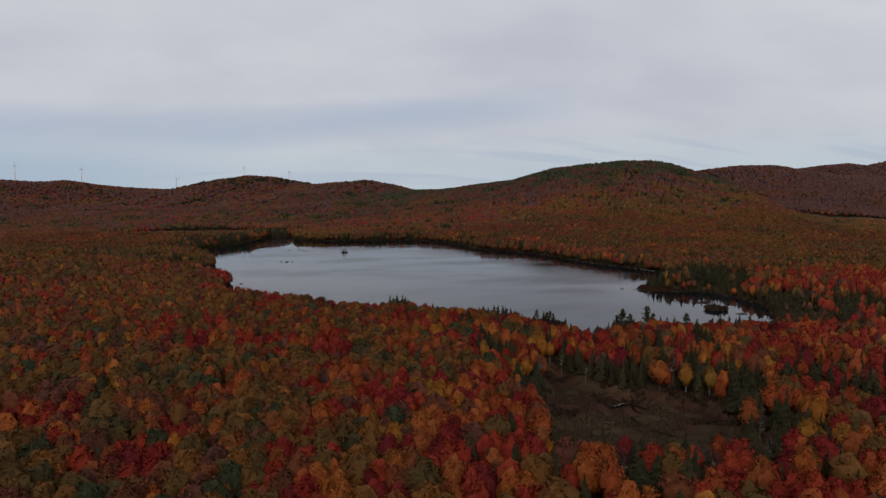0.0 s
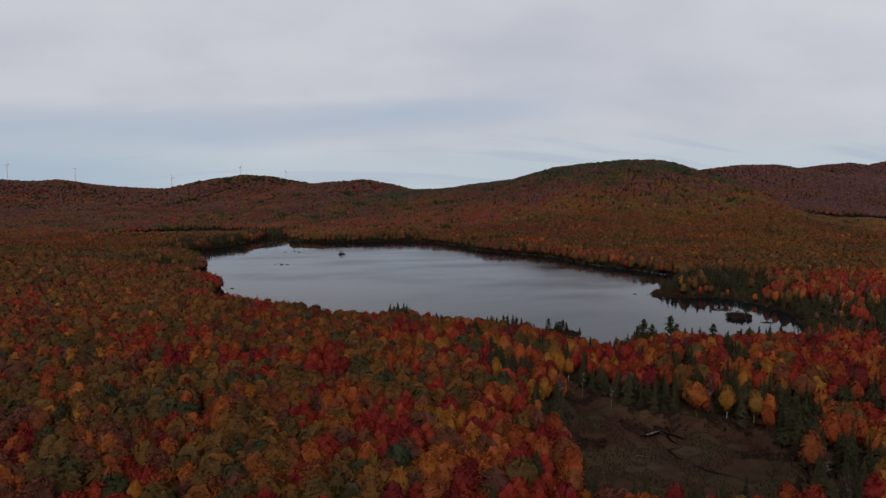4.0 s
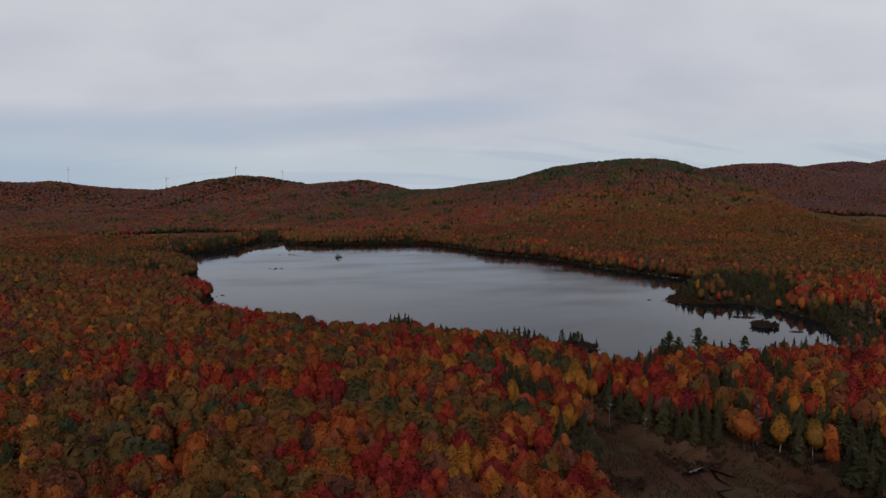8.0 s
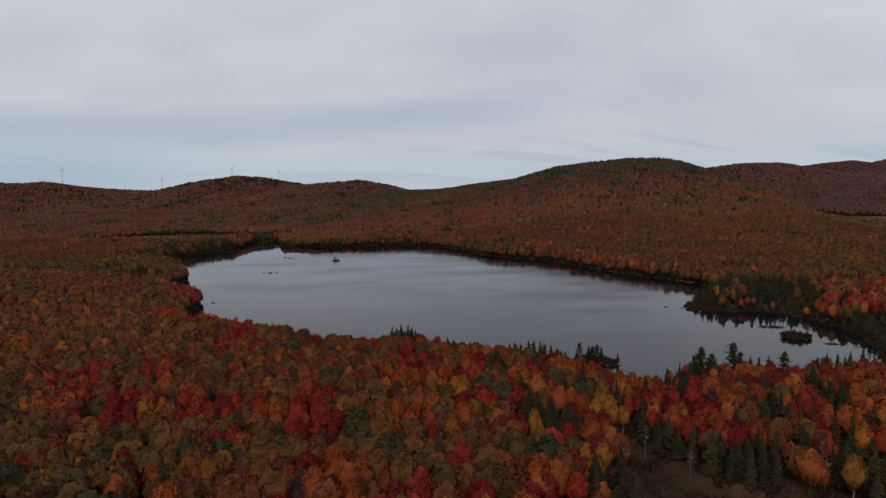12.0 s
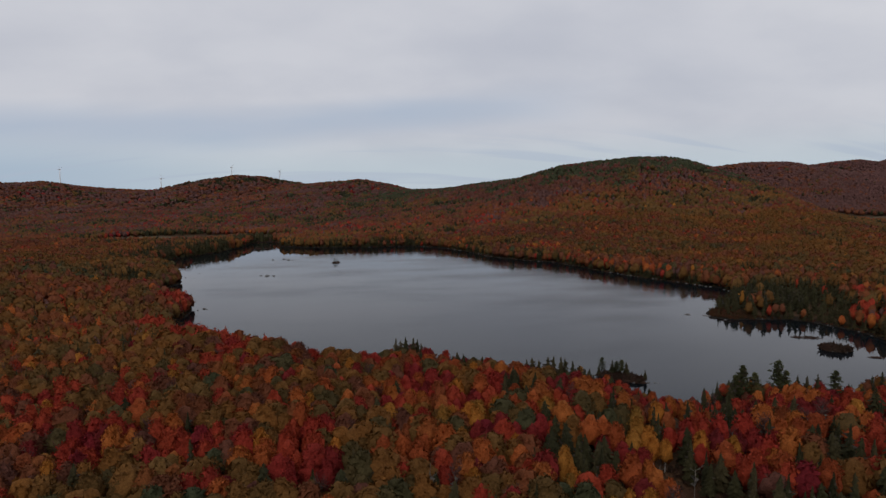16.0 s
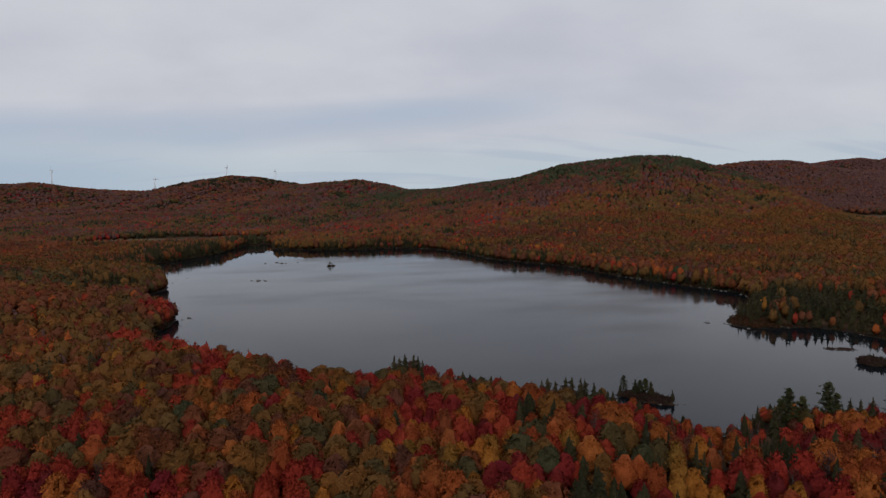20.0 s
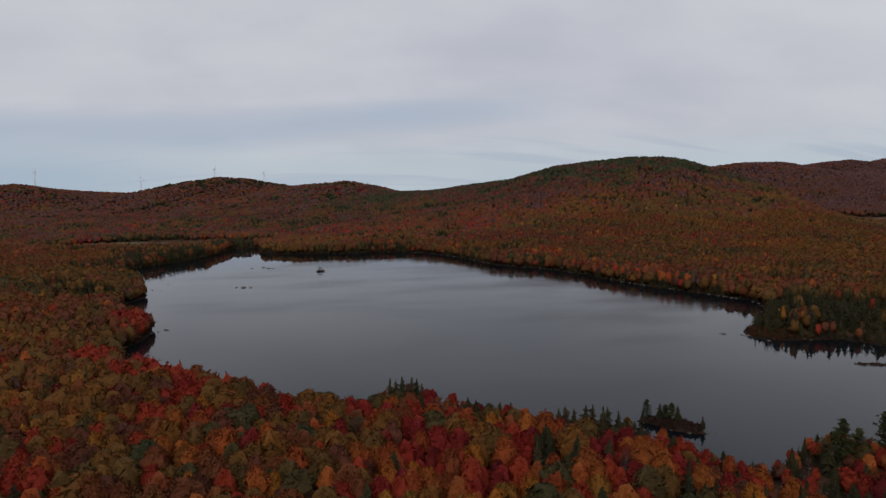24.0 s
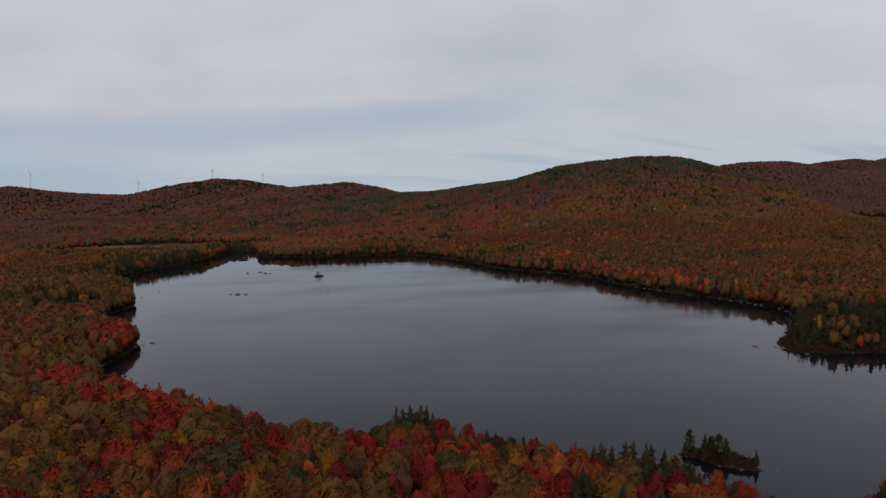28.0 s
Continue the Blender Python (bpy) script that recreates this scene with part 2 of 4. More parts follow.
SHORE_WEST = [(-248, 930), (-230, 892), (-206, 826), (-211, 792), (-207, 752), (-188, 716), (-164, 692), (-151, 668), (-148, 636), (-152, 606), (-136, 568)]
SHORE = SHORE_SOUTH + SHORE_EAST + SHORE_NORTH + SHORE_WEST
MARSH = [(72, 198), (66, 220), (72, 244), (80, 268), (86, 292), (90, 314), (98, 310), (103, 286), (114, 268), (138, 257), (148, 240), (142, 216), (128, 194), (98, 186)]


def smooth_ring(pts, k=4):
    p = np.array(pts, float)
    out = []
    for i in range(len(p)):
        a, b, c, d = p[i - 1], p[i], p[(i + 1) % len(p)], p[(i + 2) % len(p)]
        for j in range(k):
            t = j / k
            out.append(0.5 * (2 * b + (c - a) * t + (2 * a - 5 * b + 4 * c - d) * t * t + (3 * b - a - 3 * c + d) * t ** 3))
    return np.array(out)


def ring_distance(ring, P):
    """Signed distance of the points P to a closed ring, negative inside."""
    best = np.full(len(P), 1e9)
    inside = np.zeros(len(P), bool)
    x, y = P[:, 0], P[:, 1]
    for i in range(len(ring)):
        a, b = ring[i - 1], ring[i]
        ab = b - a
        t = np.clip(((x - a[0]) * ab[0] + (y - a[1]) * ab[1]) / (ab @ ab), 0, 1)
        best = np.minimum(best, (x - a[0] - t * ab[0]) ** 2 + (y - a[1] - t * ab[1]) ** 2)
        if a[1] != b[1]:
            cross = (a[1] > y) != (b[1] > y)
            inside ^= cross & (x < (b[0] - a[0]) * (y - a[1]) / (b[1] - a[1]) + a[0])
    d = np.sqrt(best)
    return np.where(inside, -d, d)


def value_noise(P, cell, seed):
    """Smooth noise in -1..1 with bumps about a cell wide."""
    q = P / cell + seed * 17.13
    i = np.floor(q).astype(np.int64)
    f = q - i
    f = f * f * (3 - 2 * f)

    def h(dx, dy):
        n = (i[:, 0] + dx) * 374761393 + (i[:, 1] + dy) * 668265263 + seed * 982451653
        n = (n ^ (n >> 13)) * 1274126177
        n = n ^ (n >> 16)
        return (n & 0xFFFF) / 32767.5 - 1
    a = h(0, 0) * (1 - f[:, 0]) + h(1, 0) * f[:, 0]
    b = h(0, 1) * (1 - f[:, 0]) + h(1, 1) * f[:, 0]
    return a * (1 - f[:, 1]) + b * f[:, 1]


def smoothstep(a, b, v):
    t = np.clip((v - a) / (b - a), 0, 1)
    return t * t * (3 - 2 * t)


RIDGE_WEST = [(-2331, 2699, 175), (-1999, 2799, 169), (-1619, 2899, 150), (-1533, 2999, 144), (-1411, 2999, 146), (-1348, 3049, 131), (-1119, 3149, 105), (-991, 3249, 95)]
RIDGE_NORTH = [(-976, 3199, 20), (-838, 3099, 53), (-681, 2999, 147), (-541, 2949, 168), (-431, 2899, 148), (-268, 2799, 109), (-137, 2699, 128), (-14, 2649, 134), (105, 2599, 107), (197, 2549, 77)]
HILL_EAST = [(94, 2349, 67), (258, 2249, 78), (389, 2149, 98), (515, 1999, 118), (619, 1899, 155), (712, 1849, 163), (773, 1819, 170), (845, 1779, 165), (889, 1739, 152), (948, 1699, 129), (1024, 1649, 99)]
RIDGE_FAR_EAST = [(1284, 2699, 132), (1504, 2699, 166), (1669, 2649, 180), (1830, 2599, 180), (1933, 2549, 166), (2114, 2499, 136)]
RIDGE_LAST = [(2322, 3199, 173), (2488, 3149, 198), (2617, 3099, 210), (2693, 3049, 201), (2798, 2999, 232), (3097, 2899, 253), (3523, 2699, 218)]
# crest lines of the hills: x, y, height of the ground, and the breadth of their flanks
CRESTS = [
    (520, RIDGE_WEST),
    (560, RIDGE_NORTH),
    (470, HILL_EAST),
    (600, RIDGE_FAR_EAST),
    (700, RIDGE_LAST),
]
SHORE_RING, MARSH_RING = smooth_ring(SHORE), smooth_ring(MARSH, 3)


def crest_height(P, crest, broad):
    best, high = np.full(len(P), 1e12), np.zeros(len(P))
    c = np.array(crest, float)
    for a, b in zip(c[:-1], c[1:]):
        ab = b[:2] - a[:2]
        t = np.clip(((P - a[:2]) @ ab) / (ab @ ab), 0, 1)
        d2 = ((P - a[:2] - t[:, None] * ab) ** 2).sum(1)
        near = d2 < best
        best = np.where(near, d2, best)
        high = np.where(near, a[2] + t * (b[2] - a[2]), high)
    d = np.sqrt(best)
    return high * np.exp(-(d / broad) ** 1.7)


def meadow(P):
    """1 on the open wet meadows, 0 in the woods."""
    near = 1 - smoothstep(-3, 3, ring_distance(MARSH_RING, P) + 2 * value_noise(P, 9, 5))

    def spot(cx, cy, rx, ry):
        return 1 - smoothstep(0.8, 1.1, np.hypot((P[:, 0] - cx) / rx, (P[:, 1] - cy) / ry) + 0.15 * value_noise(P, 60, 6))
    return np.clip(near + spot(-370, 1430, 200, 110) + spot(1250, 1540, 180, 280) + spot(830, 930, 60, 22) + spot(-345, 712, 45, 14), 0, 1)


def hay(P):
    """1 on the pale dry grass of the far fields and along the far edge of the bog."""
    field = 1 - smoothstep(0.7, 1.0, np.hypot((P[:, 0] - 1250) / 180, (P[:, 1] - 1540) / 280))
    edge = np.exp(-((P[:, 1] - 1515 - 0.04 * (P[:, 0] + 370)) / 12) ** 2) * (1 - smoothstep(140, 190, np.abs(P[:, 0] + 370)))
    return np.clip(field + edge, 0, 1)


def land(P, shore=None):
    """Height of the ground at the points P."""
    d = ring_distance(SHORE_RING, P) if shore is None else shore
    d = d + 1.2 * value_noise(P, 13, 2) + 0.6 * value_noise(P, 5, 3)
    x, y = P[:, 0], P[:, 1]
    out = np.maximum(d, 0)
    z = 0.15 + 1.8 * (1 - np.exp(-out / 9)) + 4.0 * (1 - np.exp(-out / 120))
    z += 17 * np.exp(-((x + 370) / 190) ** 2 - ((y - 720) / 170) ** 2) * smoothstep(0, 110, out)
    z += 9 * np.exp(-((x + 620) / 230) ** 2 - ((y - 860) / 130) ** 2)
    z += 4 * np.exp(-((x + 60) / 120) ** 2 - ((y - 400) / 90) ** 2) * smoothstep(0, 40, out)
    z += 1.5 * value_noise(P, 70, 1) * smoothstep(0, 60, out) + 6 * value_noise(P, 320, 4) * smoothstep(100, 500, out)
    hills = np.maximum(sum(crest_height(P, c, b) ** 5 for b, c in CRESTS) ** (1 / 5) - 5, 0)
    # low ground between the eastern hill and the far ridges
    valley = smoothstep(880, 1120, x - 0.45 * (y - 1400)) * (1 - smoothstep(1680, 2050, y))
    hills = hills * (1 - 0.97 * valley)
    z += hills * smoothstep(0, 260, out)
    z += hills * 0.05 * value_noise(P, 150, 7)
    m = meadow(P)
    z = z * (1 - m) + np.minimum(z, 0.9 + 0.2 * value_noise(P, 6, 8)) * m
    return np.where(d > 0, z, np.maximum(-3.0, 0.15 + 0.16 * d))


def steps(lo, fine_lo, fine_hi, hi, fine, grow=1.09):
    mid = list(np.arange(fine_lo, fine_hi + 0.1, fine))
    up, s = [], fine
    while not up or up[-1] < hi:
        s = min(s * grow, 70)
        up.append((up[-1] if up else mid[-1]) + s)
    down, s = [], fine
    while not down or down[-1] > lo:
        s = min(s * grow, 70)
        down.append((down[-1] if down else mid[0]) - s)
    return np.array(down[::-1] + mid + up)


def mesh_from(name, verts, faces, material, smooth=False, tint=None, normals=None):
    """A mesh from arrays; faces is an N x 3 or N x 4 index array."""
    me = bpy.data.meshes.new(name)
    verts, faces = np.asarray(verts, np.float32), np.asarray(faces, np.int32)
    k = faces.shape[1]
    me.vertices.add(len(verts))
    me.vertices.foreach_set("co", verts.ravel())
    me.loops.add(faces.size)
    me.loops.foreach_set("vertex_index", faces.ravel())
    me.polygons.add(len(faces))
    me.polygons.foreach_set("loop_start", np.arange(0, faces.size, k, dtype=np.int32))
    me.polygons.foreach_set("use_smooth", np.full(len(faces), smooth))
    if tint is not None:
        me.attributes.new("tint", "FLOAT", "POINT").data.foreach_set("value", np.asarray(tint, np.float32))
        me.attributes.new("grove", "FLOAT", "POINT").data.foreach_set("value", np.ones(len(verts), np.float32))
    me.update()
    me.validate()
    if normals is not None:
        me.attributes.new("custom_normal", "FLOAT_VECTOR", "POINT").data.foreach_set("vector", np.asarray(normals, np.float32).ravel())
    if material:
        me.materials.append(material)
    return me


def grid_sheet(xs, ys):
    X, Y = np.meshgrid(xs, ys)
    P = np.stack([X.ravel(), Y.ravel()], 1)
    nx, ny = len(xs), len(ys)
    i = (np.arange(ny - 1)[:, None] * nx + np.arange(nx - 1)[None, :]).ravel()
    return P, np.stack([i, i + 1, i + nx + 1, i + nx], 1)


P, quads = grid_sheet(steps(-4600, -330, 360, 4600, 5.0), steps(-1500, 180, 1330, 4950, 5.0))
me = mesh_from("ground", np.c_[P, land(P)], quads, GROUND, True)
me.attributes.new("meadow", "FLOAT", "POINT").data.foreach_set("value", meadow(P).astype(np.float32))
# where the shoreline trees' shade is put into the ground colour
me.attributes.new("bank_shade", "FLOAT", "POINT").data.foreach_set("value", (1 - smoothstep(5, 11, ring_distance(SHORE_RING, P))).astype(np.float32))
me.attributes.new("hay", "FLOAT", "POINT").data.foreach_set("value", hay(P).astype(np.float32))
ground = tagged(new("ground", me), "leaf-littered forest floor rising from the lake to wooded hills", "ground", kind="structure")

P, quads = grid_sheet(np.linspace(-420, 460, 89), np.linspace(300, 1400, 111))
me = mesh_from("water", np.c_[P, np.zeros(len(P))], quads, WATER, True)
lee = np.maximum(np.exp(-((P[:, 0] - 290) / 70) ** 2 - ((P[:, 1] - 465) / 75) ** 2), np.exp(-((P[:, 0] + 215) / 110) ** 2 - ((P[:, 1] - 1150) / 190) ** 2))
lee = np.maximum(lee, 0.8 * smoothstep(1040, 1120, P[:, 1]))
fetch = smoothstep(2, 60, -ring_distance(SHORE_RING, P))
me.attributes.new("open_water", "FLOAT", "POINT").data.foreach_set("value", ((1 - lee) * (0.3 + 0.7 * fetch)).astype(np.float32))
lake = tagged(new("water", me), "calm dark lake mirroring the grey overcast sky", "lake", kind="structure")


def part(name, me, parent, label="", m=None):
    ob = new(name, me)
    ob.parent = parent
    if m is not None:
        ob.matrix_local = m
    return tagged(ob, label)


# ---- tree shapes ----


def icosphere(level):
    bm = bmesh.new()
    bmesh.ops.create_icosphere(bm, subdivisions=level, radius=1)
    v = np.array([x.co[:] for x in bm.verts])
    f = np.array([[x.index for x in y.verts] for y in bm.faces])
    bm.free()
    return v, f


ICO1, ICO2 = icosphere(1), icosphere(2)


def join_shapes(shapes):
    vs, fs, n = [], [], 0
    for v, f in shapes:
        vs.append(v)
        fs.append(f + n)
        n += len(v)
    return np.concatenate(vs), np.concatenate(fs)


def sprays(centres, normals, size, rng, k=1.0):
    """Leaf sprays: ragged two-triangle patches lying across the given normals."""
    n = len(centres)
    t = rng.normal(size=(n, 3))
    u = np.cross(normals, t)
    u /= np.linalg.norm(u, axis=1)[:, None] + 1e-9
    w = np.cross(normals, u)
    s = size * rng.uniform(0.6, 1.35, (n, 1))
    a = centres + u * s * rng.uniform(0.7, 1.2, (n, 1))
    b = centres + w * s * k * rng.uniform(0.5, 1.1, (n, 1)) + normals * s * 0.25
    c = centres - u * s * rng.uniform(0.7, 1.2, (n, 1))
    d = centres - w * s * k * rng.uniform(0.5, 1.1, (n, 1)) - normals * s * 0.1
    v = np.stack([a, b, c, d], 1).reshape(-1, 3)
    i = np.arange(n)[:, None] * 4
    return v, np.concatenate([i + [[0, 1, 2]], i + [[0, 2, 3]]])


def tips(centres, ways, length, width, rng):
    """Pointed twig ends with leaves: single ragged triangles along the given ways."""
    n = len(centres)
    side = np.cross(ways, rng.normal(size=(n, 3)))
    side /= np.linalg.norm(side, axis=1)[:, None] + 1e-9
    w = width * rng.uniform(0.6, 1.3, (n, 1))
    v = np.stack([centres - side * w, centres + side * w, centres + ways * length * rng.uniform(0.5, 1.4, (n, 1))], 1).reshape(-1, 3)
    return v, np.arange(3 * n).reshape(-1, 3)


def outward(v, c, squash=(1.0, 1.0, 1.0)):
    n = (v - c) / squash
    return n / (np.linalg.norm(n, axis=1)[:, None] + 1e-9)


def broadleaf_crown(rng, plumes, leaves, ends, size, core, low=0.32, broad=0.19):
    """A crown on a unit tree: upright limbs carry plumes of leaves, flat sprays lie over each plume and twig ends stand out of it.
    The leaves are lit by the plume that they lie on: returns places, faces and normals."""
    heart = np.array([0, 0, 0.45])
    cv, cf = far_dome(rng, *core)
    shapes, normals = [(cv, cf)], [outward(cv, heart, (0.7, 0.7, 1.0))]
    stretch = np.array([1.0, 1.0, 1.3])

    def over(per, c, rad):
        d = rng.normal(size=(per, 3))
        d[:, 2] = d[:, 2] * 0.8 + 0.3
        d += 0.5 * outward(c[None], heart)
        d /= np.linalg.norm(d, axis=1)[:, None]
        return d, c + d * stretch * rad * rng.uniform(0.6, 1.2, (per, 1))
    tall = rng.uniform(0.94, 1.06)
    for i in range(plumes):
        a = i * 2.4 + rng.uniform(-0.6, 0.6)
        out = math.sqrt((i + 0.4) / plumes)
        r = broad * out * rng.uniform(0.7, 1.2)
        top = tall * (0.95 - 0.30 * out ** 2.4 * rng.uniform(0.6, 1.3))
        rad = rng.uniform(0.06, 0.095)
        c = np.array([math.cos(a) * r, math.sin(a) * r, max(low, top - 1.4 * rad)])
        for drop in ((0.0, 1.0), (0.16, 1.15)) if out > 0.5 else ((0.0, 1.0),):
            cc, rr = c - [0, 0, drop[0]], rad * drop[1]
            per = max(1, int(leaves / plumes / (1.6 if out > 0.5 else 1.0)))
            d, p = over(per, cc, rr)
            nrm = d * [1.2, 1.2, 0.8] + rng.normal(size=d.shape) * 0.55
            nrm /= np.linalg.norm(nrm, axis=1)[:, None]
            lit = [(sprays(p, nrm, size, rng), nrm.repeat(4, 0))]
            few = max(1, int(ends / plumes / (1.6 if out > 0.5 else 1.0)))
            d, p = over(few, cc, rr * 0.9)
            way = d * 0.7 + rng.normal(size=d.shape) * 0.3 + [0, 0, 0.6]
            way /= np.linalg.norm(way, axis=1)[:, None]
            lit.append((tips(p, way, size * 2.3, size * 0.5, rng), d.repeat(3, 0)))
            for (v, f), g in lit:
                shapes.append((v, f))
                n = 0.35 * outward(v, cc - [0, 0, 0.04]) + 0.35 * outward(v, heart, (0.7, 0.7, 1.0)) + 0.4 * g
                normals.append(n / (np.linalg.norm(n, axis=1)[:, None] + 1e-9))
    v, f = join_shapes(shapes)
    n = np.concatenate(normals)
    # every spray turns its upper side to the light
    side = np.cross(v[f[:, 1]] - v[f[:, 0]], v[f[:, 2]] - v[f[:, 0]])
    under = (side * n[f].sum(1)).sum(1) < 0
    f[under] = f[under][:, ::-1]
    return v, f, n


def spruce_crown(rng, tiers, boughs, broad=0.17, gap=0.06, low=0.10, taper=0.85):
    """A ragged cone of drooping boughs on a unit tree, set spirally so that no tiers show."""
    shapes = []
    total = tiers * boughs
    lean, waist = rng.uniform(0, 6.283), rng.uniform(0, 6.283)
    for t in range(total):
        if rng.random() < gap:
            continue
        up = (t / total) ** 1.15
        z = low + (0.95 - low) * up + rng.uniform(-0.025, 0.025)
        a = t * 2.399 + rng.uniform(-0.4, 0.4)
        r = (broad * (1 - up) ** taper + 0.014) * rng.uniform(0.5, 1.3) * (1 + 0.22 * math.sin(a + lean) + 0.16 * math.sin(9 * up + waist))
        ca, sa = math.cos(a), math.sin(a)
        wid = r * rng.uniform(0.16, 0.32) + 0.010
        drop = rng.uniform(0.35, 0.95)
        v = np.array([[0, 0, z + 0.035], [ca * r * 0.6 - sa * wid, sa * r * 0.6 + ca * wid, z - r * drop * 0.9],
                      [ca * r, sa * r, z - r * drop], [ca * r * 0.6 + sa * wid, sa * r * 0.6 - ca * wid, z - r * drop * 0.9]])
        shapes.append((v, np.array([[0, 1, 2], [0, 2, 3]])))
    shapes.append((np.array([[0.014, 0, 0.90], [-0.007, 0.012, 0.90], [-0.007, -0.012, 0.90], [0, 0, 1.0]]), np.array([[0, 1, 3], [1, 2, 3], [2, 0, 3]])))
    return join_shapes(shapes)


def pine_crown(rng, plates=13):
    """A white pine's crown on a unit tree: ragged flat boughs of needles, the upper ones lifted, with sky between them."""
    shapes = []
    for i in range(plates):
        up = i / (plates - 1)
        z = 0.24 + 0.68 * up
        for k in range(4):
            reach = (0.22 * (1 - up) ** 0.75 + 0.02) * rng.uniform(0.4, 1.25)
            a = i * 2.2 + k * 1.57 + rng.uniform(-0.5, 0.5)
            lift = rng.uniform(0.05, 0.45)
            for t in (0.4, 0.7, 0.95):
                c = np.array([[math.cos(a) * reach * t, math.sin(a) * reach * t, z + lift * reach * t + rng.uniform(-0.008, 0.008)]])
                d = rng.normal(size=(7, 3)) * [0.02, 0.02, 0.009]
                nr = rng.normal(size=(7, 3)) * 0.5 + [0, 0, 1]
                nr /= np.linalg.norm(nr, axis=1)[:, None]
                shapes.append(sprays(c + d, nr, 0.027, rng, 0.6))
    way = rng.normal(size=(14, 3)) * [0.35, 0.35, 0.2] + [0, 0, 1]
    shapes.append(tips(np.c_[rng.normal(size=(14, 2)) * 0.008, rng.uniform(0.88, 0.97, 14)], way / np.linalg.norm(way, axis=1)[:, None], 0.035, 0.006, rng))
    return join_shapes(shapes)


def limb(a, b, r0, r1, sides=5):
    a, b = np.array(a, float), np.array(b, float)
    d = (b - a) / np.linalg.norm(b - a)
    u = np.cross(d, [0.31, 0.9, 0.2])
    u /= np.linalg.norm(u)
    w = np.cross(d, u)
    ang = np.arange(sides) / sides * 2 * math.pi
    ring = np.cos(ang)[:, None] * u + np.sin(ang)[:, None] * w
    v = np.concatenate([a + ring * r0, b + ring * r1])
    i = np.arange(sides)
    j = (i + 1) % sides
    return v, np.concatenate([np.stack([i, j, j + sides], 1), np.stack([i, j + sides, i + sides], 1)])


def trunk_shape(rng, limbs=7, thick=0.012, top=0.8, first=0.36):
    """Tapered, slightly bent trunk on a unit tree, its limbs growing out of the same mesh."""
    bend = rng.uniform(-0.02, 0.02, 2)
    levels, sides = 9, 5
    v, f = [], []
    for k in range(levels):
        t = k / (levels - 1)
        zz, r = -0.03 + (top + 0.03) * t, thick * (1.3 - 1.05 * t)
        for s in range(sides):
            a = s / sides * 6.283
            v.append((bend[0] * math.sin(3.1 * t) + math.cos(a) * r, bend[1] * math.sin(3.1 * t) + math.sin(a) * r, zz))
    for k in range(levels - 1):
        for s in range(sides):
            a, c = k * sides + s, k * sides + (s + 1) % sides
            f += [(a, c, c + sides), (a, c + sides, a + sides)]
    for i in range(limbs):
        k = min(levels - 2, 4 + i // 2)
        s = (i * 2) % sides
        a, c, e = k * sides + s, k * sides + (s + 1) % sides, (k + 1) * sides + s
        ang = (s + 0.5) / sides * 6.283
        l = rng.uniform(0.12, 0.2) * (1.2 - 0.09 * k)
        v.append((math.cos(ang) * l, math.sin(ang) * l, v[a][2] + l * 0.85))
        n = len(v) - 1
        f += [(a, c, n), (c, e, n), (e, a, n)]
    return np.array(v), np.array(f)


def twig_crown(rng, limbs=34):
    """Bare branches that fork twice, on a unit tree."""
    shapes = []
    for i in range(limbs):
        z = rng.uniform(0.4, 0.86)
        a = rng.uniform(0, 6.283)
        l = rng.uniform(0.10, 0.2) * (1.25 - 0.7 * z)
        e = np.array([math.cos(a) * l, math.sin(a) * l, z + l * 0.9])
        shapes.append(limb((0, 0, z), e, 0.006, 0.003, 3))
        for k in range(3):
            t = e + rng.normal(size=3) * 0.04 + [0, 0, 0.06]
            shapes.append(limb(e * [0.7, 0.7, 1] - [0, 0, l * 0.2], t, 0.0036, 0.0014, 3))
    return join_shapes(shapes)


# ---- which tree grows where ----
# stands of one colour in the woods below the flight: x, y
STANDS = []


def grove(kind, *places):
    STANDS.extend((kind, x, y) for x, y in places)


grove("red", (-96, 345), (-90, 350), (-27, 328), (-23, 260), (-1, 249), (13, 227), (-26, 181), (-66, 185), (22, 177), (7, 185), (46, 186), (-126, 392), (35, 328), (-18, 317), (-47, 329), (-53, 393), (-119, 371), (124, 290), (20, 388), (-59, 335))
grove("red", (121, 314), (-263, 504), (-131, 540), (-100, 508), (-65, 483), (-39, 459), (-11, 445), (4, 427), (20, 405), (-33, 430), (85, 384), (-152, 662), (352, 512), (449, 503), (420, 540))
grove("red", (-119, 360), (-90, 330), (-51, 306), (-67, 336), (-57, 428), (-24, 313), (-23, 254), (4, 246), (13, 264), (-20, 342), (12, 226), (-44, 232), (-9, 218), (47, 334), (54, 252), (46, 209), (111, 301), (96, 246), (133, 320), (133, 238))
grove("red", (247, 339), (215, 287), (193, 254), (57, 219), (119, 346), (128, 207), (192, 348), (37, 366), (58, 392), (64, 355), (85, 386), (54, 329), (106, 382), (121, 354), (111, 326), (122, 318), (129, 315), (82, 319), (32, 392))
grove("orange", (20, 204), (70, 178), (-11, 167), (37, 201), (126, 288), (171, 218), (-36, 322), (10, 318), (79, 298), (159, 326), (6, 383), (-58, 418), (-150, 800), (-180, 860))
grove("orange", (-125, 279), (-136, 319), (14, 323), (-124, 345), (-58, 256), (-143, 301), (96, 308), (115, 262), (132, 256), (169, 320), (156, 246), (208, 308), (169, 294), (46, 219), (45, 394), (172, 238), (93, 374), (80, 325), (120, 346), (131, 334))
grove("orange", (171, 351), (143, 321), (63, 367))
grove("gold", (170, 211), (152, 186), (173, 276), (25, 245), (61, 315), (61, 302), (92, 321), (32, 345))
